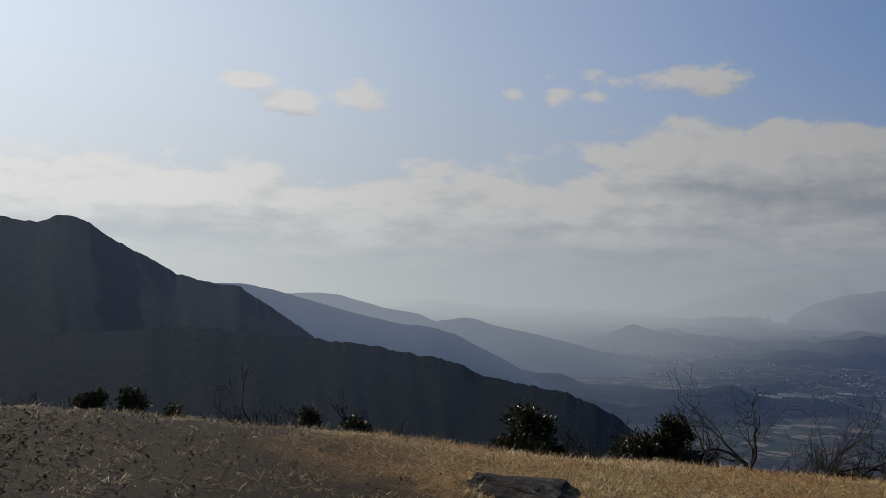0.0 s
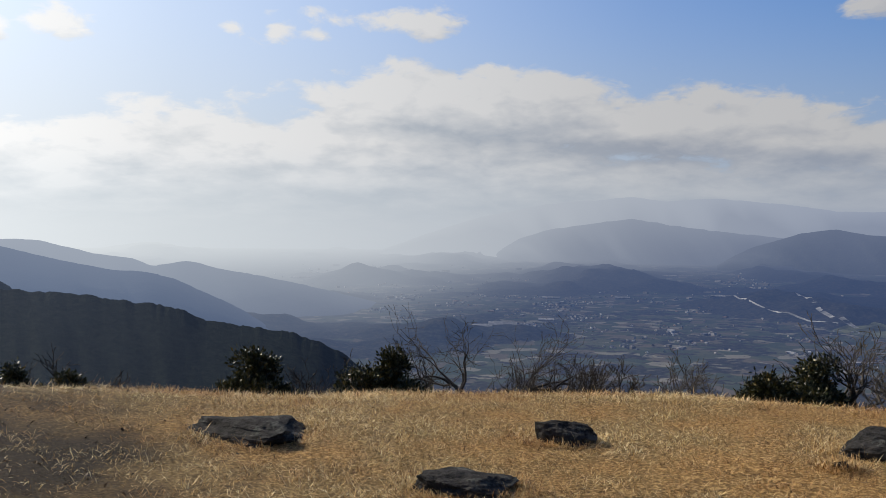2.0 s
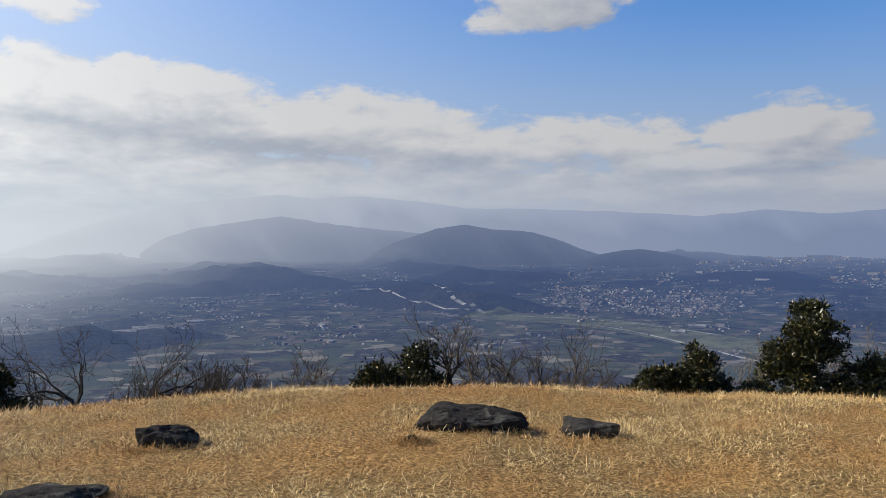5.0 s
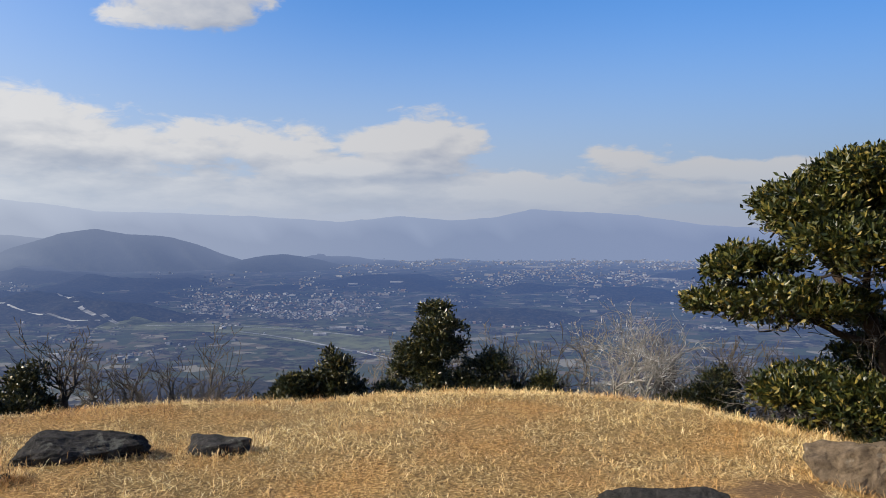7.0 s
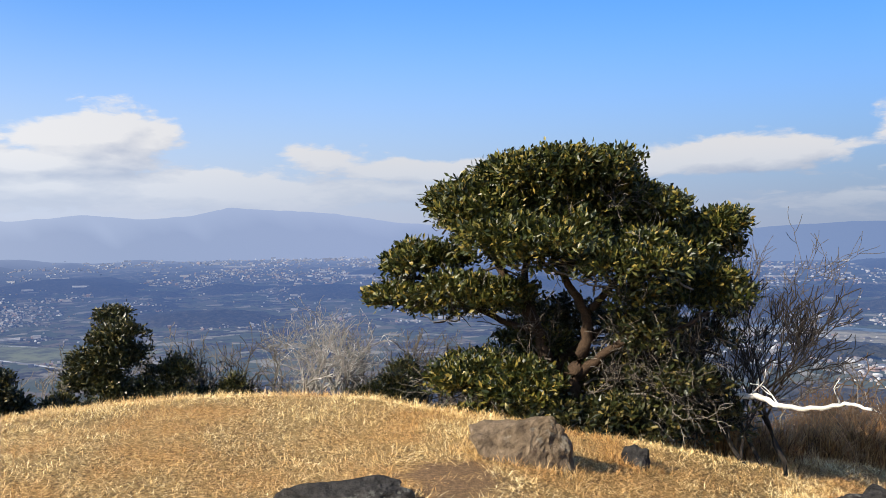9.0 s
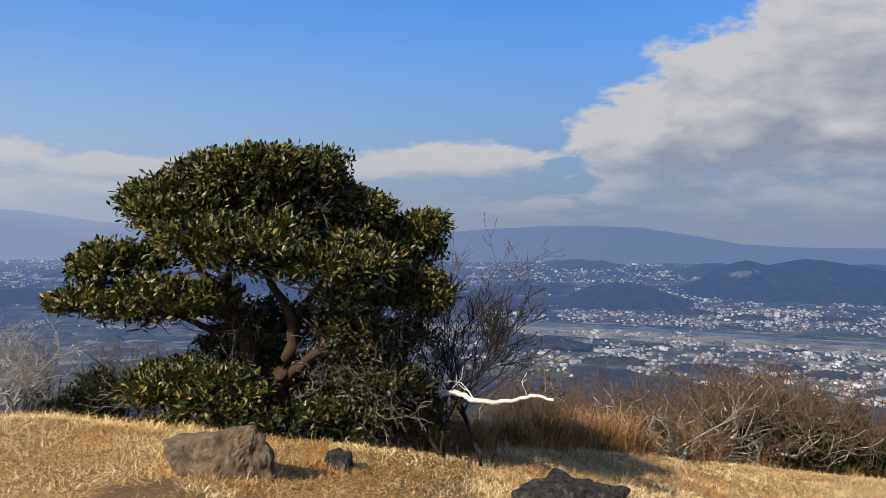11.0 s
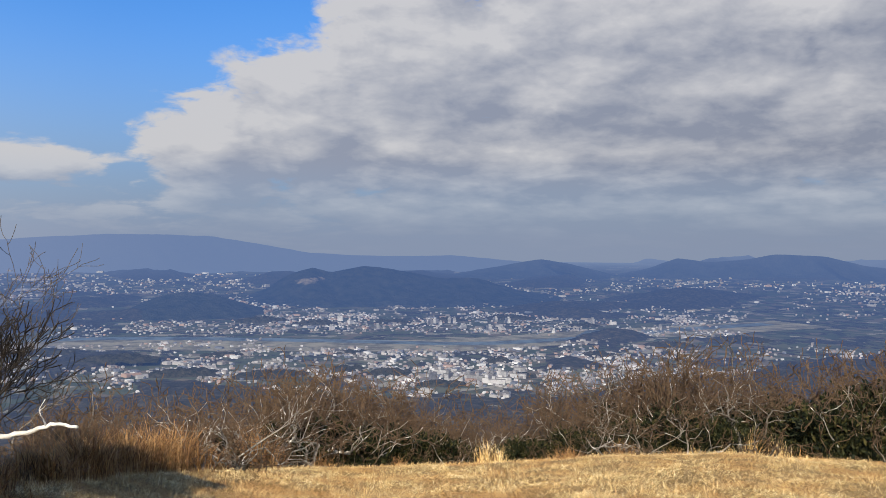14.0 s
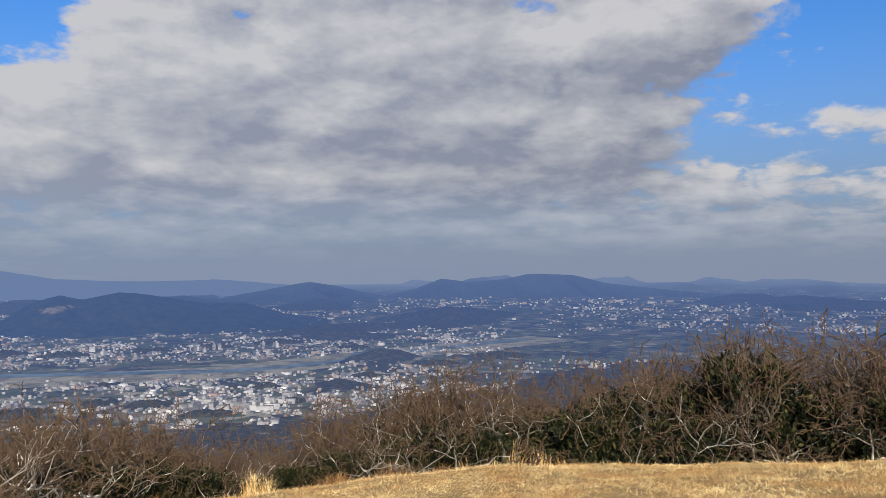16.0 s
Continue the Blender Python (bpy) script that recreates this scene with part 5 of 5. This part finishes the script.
for i in range(260):
    a = rng.uniform(108, 184)
    rc = float(crest(a)[0])
    r = rc + (rng.uniform(2.2, 5.0) if i % 3 else rng.uniform(5, 14))
    x, y = polar(a, r)
    top = EYE + (r - 0.6) * math.tan(radians(float(np.interp(a, TOPS[:, 0], TOPS[:, 1])))) - gz(x, y)
    h = top * rng.uniform(0.7, 1.05) if i % 3 else top * 1.08
    if h < 0.5:
        continue
    k = 5 if rng.random() < 0.3 else int(rng.choice(5, p=[.3, .12, .3, .22, .06]))
    size = min(h, 6.5) / (2.0 if k < 5 else 2.2)
    m = pose(x, y, gz(x, y) - 0.08, 0, 0, rng.uniform(0, 360)) @ Matrix.Scale(size, 4)
    if k not in firsts:
        firsts[k] = stand("shrub" if k < 5 else "evergreen_shrub", KINDS[k] if k < 5 else EVER, x, y, 0, 1.0, WORDS[k] if k < 5 else "dark evergreen shrub in the thicket", "shrub", "shrubs of the thicket")
        firsts[k].matrix_world = m
    else:
        ob = copy_thing(firsts[k], Matrix.Identity(4))
        ob.matrix_basis = m


# evergreen fill added as a dark backing, for the shade between bare branches
for i in range(120):
    a = 112 + 71 * (i + rng.uniform(-0.4, 0.4)) / 120
    r = float(crest(a)[0]) + (rng.uniform(0.7, 1.4) if i % 2 else rng.uniform(1.8, 5.0))
    x, y = polar(a, r)
    top = EYE + (r - 0.6) * math.tan(radians(float(np.interp(a, TOPS[:, 0], TOPS[:, 1])))) - gz(x, y)
    ob = copy_thing(firsts[5], Matrix.Identity(4))
    ob.matrix_basis = pose(x, y, gz(x, y) - 0.1, 0, 0, rng.uniform(0, 360)) @ Matrix.Scale(max(0.5, top * (rng.uniform(0.45, 0.75) if i % 2 else rng.uniform(0.65, 0.98))) / 2.2, 4)


for a, e, d in [(118.4, -11.4, 1.4), (123.2, -10.4, 1.6), (126.0, -10.2, 1.4), (128.8, -11.0, 1.2), (130.6, -11.1, 1.1), (132.4, -11.3, 1.2), (137.4, -11.6, 1.2), (140, -10.9, 1.6), (146, -9.4, 1.8), (149.5, -9.6, 1.4), (152.6, -9.4, 1.6), (155, -8.8, 1.6),
                (158, -7.6, 1.6), (160, -7.0, 1.8), (162.5, -7.2, 1.6), (168.4, -3.8, 2.2), (171.5, -6.2, 2), (165.5, -6.2, 1.8), (175, -6.0, 1.8), (179, -6.0, 1.8)]:
    r = float(crest(a)[0]) + d
    x, y, h = from_eye(a, r, e)
    ob = copy_thing(firsts[5], Matrix.Identity(4))
    ob.matrix_basis = pose(x, y, gz(x, y) - 0.1, 0, 0, a * 7) @ Matrix.Scale(h / 1.65, 4)


# pale crooked trees standing in front of the thicket: azimuth, top elevation, beyond the edge
CROOKED = [bare_tree_meshes(420, 2.0, 4, BARK_PALE, TWIG_BROWN, 1.0, (4, 3, 3, 2), 0.40, 0.03, 0.05, 1.0, floor=0.006), bare_tree_meshes(421, 2.0, 3, BARK_PALE, TWIG_BROWN, 0.9, (4, 4, 3, 2), 0.42, 0.04, 0.055, 1.0, floor=0.006),
           bare_tree_meshes(422, 2.0, 5, BARK_ASH, TWIG_BROWN, 1.1, (3, 3, 3, 3), 0.38, 0.03, 0.045, 1.1, floor=0.006)]
lead = {}
for i, (a, e, d) in enumerate([(114.6, -8.6, 1.2), (116.8, -7.7, 1.8), (119.2, -9.2, .8), (121.2, -8.6, 1.2), (124.9, -7.9, 1.0), (126.6, -9.2, 1.6), (131.4, -10.9, .7), (133.4, -11.0, 1.0), (138.2, -10.6, .9), (141.0, -9.9, 1.2), (143.8, -9.6, .8), (146.2, -8.6, 1.5),
                               (149.0, -7.2, 1.4), (151.2, -6.8, 1.8), (152.7, -5.9, 1.0), (155.2, -6.6, 1.4), (158.3, -7.5, .9), (161.6, -7.6, 1.0), (163.4, -6.2, 1.3), (166.0, -7.0, 1.0), (170.2, -6.4, 1.2), (174.0, -5.0, 1.2), (178.0, -5.0, 1.2), (113.0, -8.8, 2.4), (118.0, -7.6, 2.6), (120.4, -7.4, 3.0), (122.6, -7.7, 2.2), (123.8, -7.2, 2.8), (127.6, -8.6, 2.4), (129.4, -9.4, 2.0), (135.6, -10.6, 1.4), (144.6, -8.0, 2.4), (147.8, -6.4, 2.8), (153.9, -6.8, 2.6), (156.8, -5.8, 2.8), (160.2, -5.0, 3.0)]):
    x, y, h = from_eye(a, float(crest(a)[0]) + d, e)
    m = pose(x, y, gz(x, y) - 0.08, 0, 0, i * 77 % 360) @ Matrix.Scale(h / 2.0, 4)
    if i < 3:
        lead[i] = stand("crooked_tree", CROOKED[i], x, y, 0, 1.0, "pale lichened leafless tree with crooked forking limbs", "tree", "crooked trees of the thicket")
        lead[i].matrix_world = m
    else:
        ob = copy_thing(lead[i % 3], Matrix.Identity(4))
        ob.matrix_basis = m


# ---- grasses ----
def blades(rng, x, y, length, width, tilt, mat, name, bend=0.35, z=None):
    """Thin bent blades rising or lying on the ground."""
    n = len(x)
    z = ground_z(x, y) if z is None else z
    a = rng.uniform(0, 2 * math.pi, n)
    d = np.stack([np.cos(a), np.sin(a), np.zeros(n)], -1)
    s = np.stack([-np.sin(a), np.cos(a), np.zeros(n)], -1) * (width / 2)[:, None]
    lean = np.clip(tilt, 0.02, 1.5)
    up = np.array((0, 0, 1.0))
    root = np.stack([x, y, z - 0.005], -1)
    mid = root + (d * np.sin(lean)[:, None] + up * np.cos(lean)[:, None]) * (length * 0.55)[:, None]
    lean2 = np.minimum(lean + bend * rng.uniform(0.4, 1.6, n), 1.62)
    tip = mid + (d * np.sin(lean2)[:, None] + up * np.cos(lean2)[:, None]) * (length * 0.45)[:, None]
    v = np.stack([root, mid + s, tip, mid - s], 1).reshape(-1, 3)
    return mesh(name, v, np.arange(n)[:, None] * 4 + np.array([[0, 1, 2, 3]]), mat)


def lawn():
    rng = np.random.default_rng(31)
    m, per = 58000, 13
    a = np.concatenate([rng.uniform(-34, 110, m // 2), rng.uniform(106, 182, m - m // 2)])
    rc = crest(a)[0]
    r = 4.4 + (rc + 1.3 - 4.4) * rng.random(m) ** 0.72
    x, y = r * np.sin(np.radians(a)), r * np.cos(np.radians(a))
    bare = np.hypot(x - 5.7, (y - 0.45) * 1.3) < 0.5
    worn = (np.sin(2.1 * x + 1.3 * np.sin(1.7 * y)) * np.sin(2.6 * y + 0.9 * np.sin(2.2 * x)) > 0.45) & (rng.random(m) < 0.3)
    thin = (np.hypot(x + 3.6, (y - 5.6) * 0.8) + rng.normal(0, 0.6, m) < 3.9) & (rng.random(m) < 0.86)
    keep = ~(bare & (rng.random(m) < 0.92)) & ~worn & ~thin
    x, y, r, rc = x[keep], y[keep], r[keep], rc[keep]
    # longer tussocks round the feet of the rocks
    for ra, rr, w, d, h, _ in ROCKS + [(90.6, 6.55, 0.68, 0.52, 0.4, "")]:
        cx, cy = polar(ra, rr)
        q = rng.uniform(0, 2 * math.pi, 170)
        k = rng.normal(1.08, 0.1, 170)
        lx, ly = np.cos(q) * w / 2 * k, np.sin(q) * d / 2 * k
        t = radians(-ra)
        x = np.concatenate([x, cx + lx * math.cos(t) - ly * math.sin(t)])
        y = np.concatenate([y, cy + lx * math.sin(t) + ly * math.cos(t)])
        r, rc = np.concatenate([r, np.full(170, rr)]), np.concatenate([rc, np.full(170, rr)])
    x, y, r, rc = (np.repeat(v, per) for v in (x, y, r, rc))
    n = len(x)
    wide = np.where(rc > 13, 0.07, 0.045)
    x, y = x + rng.normal(0, 1, n) * wide, y + rng.normal(0, 1, n) * wide
    high = np.repeat(rng.uniform(0.5, 1.5, n // per), per)
    grow_up = np.clip((r - rc + 1.4) / 1.6, 0, 1)
    coarse = np.clip((rc - 9.5) / 12, 0, 1)
    length = rng.uniform(0.03, 0.08, n) * high * (1 + 0.2 * grow_up) * (1 + 0.8 * coarse)
    width = rng.uniform(0.0022, 0.0046, n) * (1 + 0.8 * coarse)
    tilt = np.abs(rng.normal(1.18, 0.3, n)) - 0.5 * grow_up * rng.random(n) ** 2
    ob = new("lawn_grass", blades(rng, x, y, length, width, tilt, STRAW, "lawn_grass", 0.18))
    return tagged(ob, "matted dry straw-coloured winter grass", "grass", kind="stuff")


lawn()


def litter():
    """Fallen leaves and bits of straw on the darkened litter patch."""
    rng = np.random.default_rng(33)
    n = 14000
    q, k = rng.uniform(0, 2 * math.pi, n), rng.normal(0, 1.7, n)
    x, y = -3.6 + np.cos(q) * k, 5.6 + np.sin(q) * k * 1.25
    keep = (np.hypot(x, y) > 3.5) & (np.hypot(x, y) < 10)
    x, y = x[keep], y[keep]
    n = len(x)
    me = blades(rng, x, y, rng.uniform(0.02, 0.06, n), rng.uniform(0.008, 0.025, n), rng.uniform(0.7, 1.55, n), DEAD_LEAF, "leaf_litter")
    tagged(new("leaf_litter", me), "brown fallen leaves and straw on sparse ground", "leaf litter", kind="stuff")


litter()


def tuft(az, r, high, wide, count, mat, seed, label, group, blade=0.012, fan=0.16):
    rng = np.random.default_rng(seed)
    x, y = polar(az, r)
    ob_z = gz(x, y)
    px, py = rng.normal(0, wide / 4, count), rng.normal(0, wide / 4, count)
    length = high * rng.uniform(0.45, 1.1, count) * np.exp(-(px ** 2 + py ** 2) / (0.9 * wide ** 2))
    me = blades(rng, px, py, length, rng.uniform(0.6, 1.4, count) * blade, np.abs(rng.normal(fan, fan, count)), mat, "grass_tuft", 0.55, np.zeros(count))
    ob = new("grass_tuft", me)
    ob.matrix_world = pose(x, y, ob_z)
    return tagged(ob, label, "grass tuft", group)


for i, (a, h, w) in enumerate([(102.5, .45, .7), (105.0, .5, .8), (108.2, .6, .8), (110.4, .75, .7), (112.2, .8, .8), (113.9, .95, 1.0), (115.6, 1.0, 1.0), (117.2, .7, .7), (120.3, 1.3, 1.0), (122.0, .6, .7), (124.6, .7, .8), (129, .7, .8), (140.5, .8, 1.0), (144, .9, 1.1), (147.2, .6, .9), (167, .6, 1.2), (173, .7, 1.2)]):
    tuft(a, float(crest(a)[0]) + 0.1, h * (1.1 if a < 126 else 1.0), w, 900, REED, 500 + i, "bushy russet-brown dry reed clump at the lawn's edge", "reed clumps along the lawn's edge", 0.011, 0.3)
for i, (a, h, w) in enumerate([(97.5, .22, .6), (100.5, .25, .6), (103.6, .28, .7), (106.4, .3, .7), (131, .5, .7), (135.2, 1.15, .45), (136.0, 1.05, .4), (148.5, .8, .7), (150.5, 1.0, .8), (151.8, 1.25, .7), (153.4, 1.0, .8), (155, .8, .8), (157, .6, .8), (134, .5, .6), (118, .4, .6), (126, .4, .6), (138.5, .45, .7), (142.4, .6, .6), (160, .45, .8), (164, .5, .8)]):
    tuft(a, float(crest(a)[0]) + 0.3, h, w, 260, STRAW, 600 + i, "tall pale straw tuft at the lawn's edge", "straw tufts along the lawn's edge")
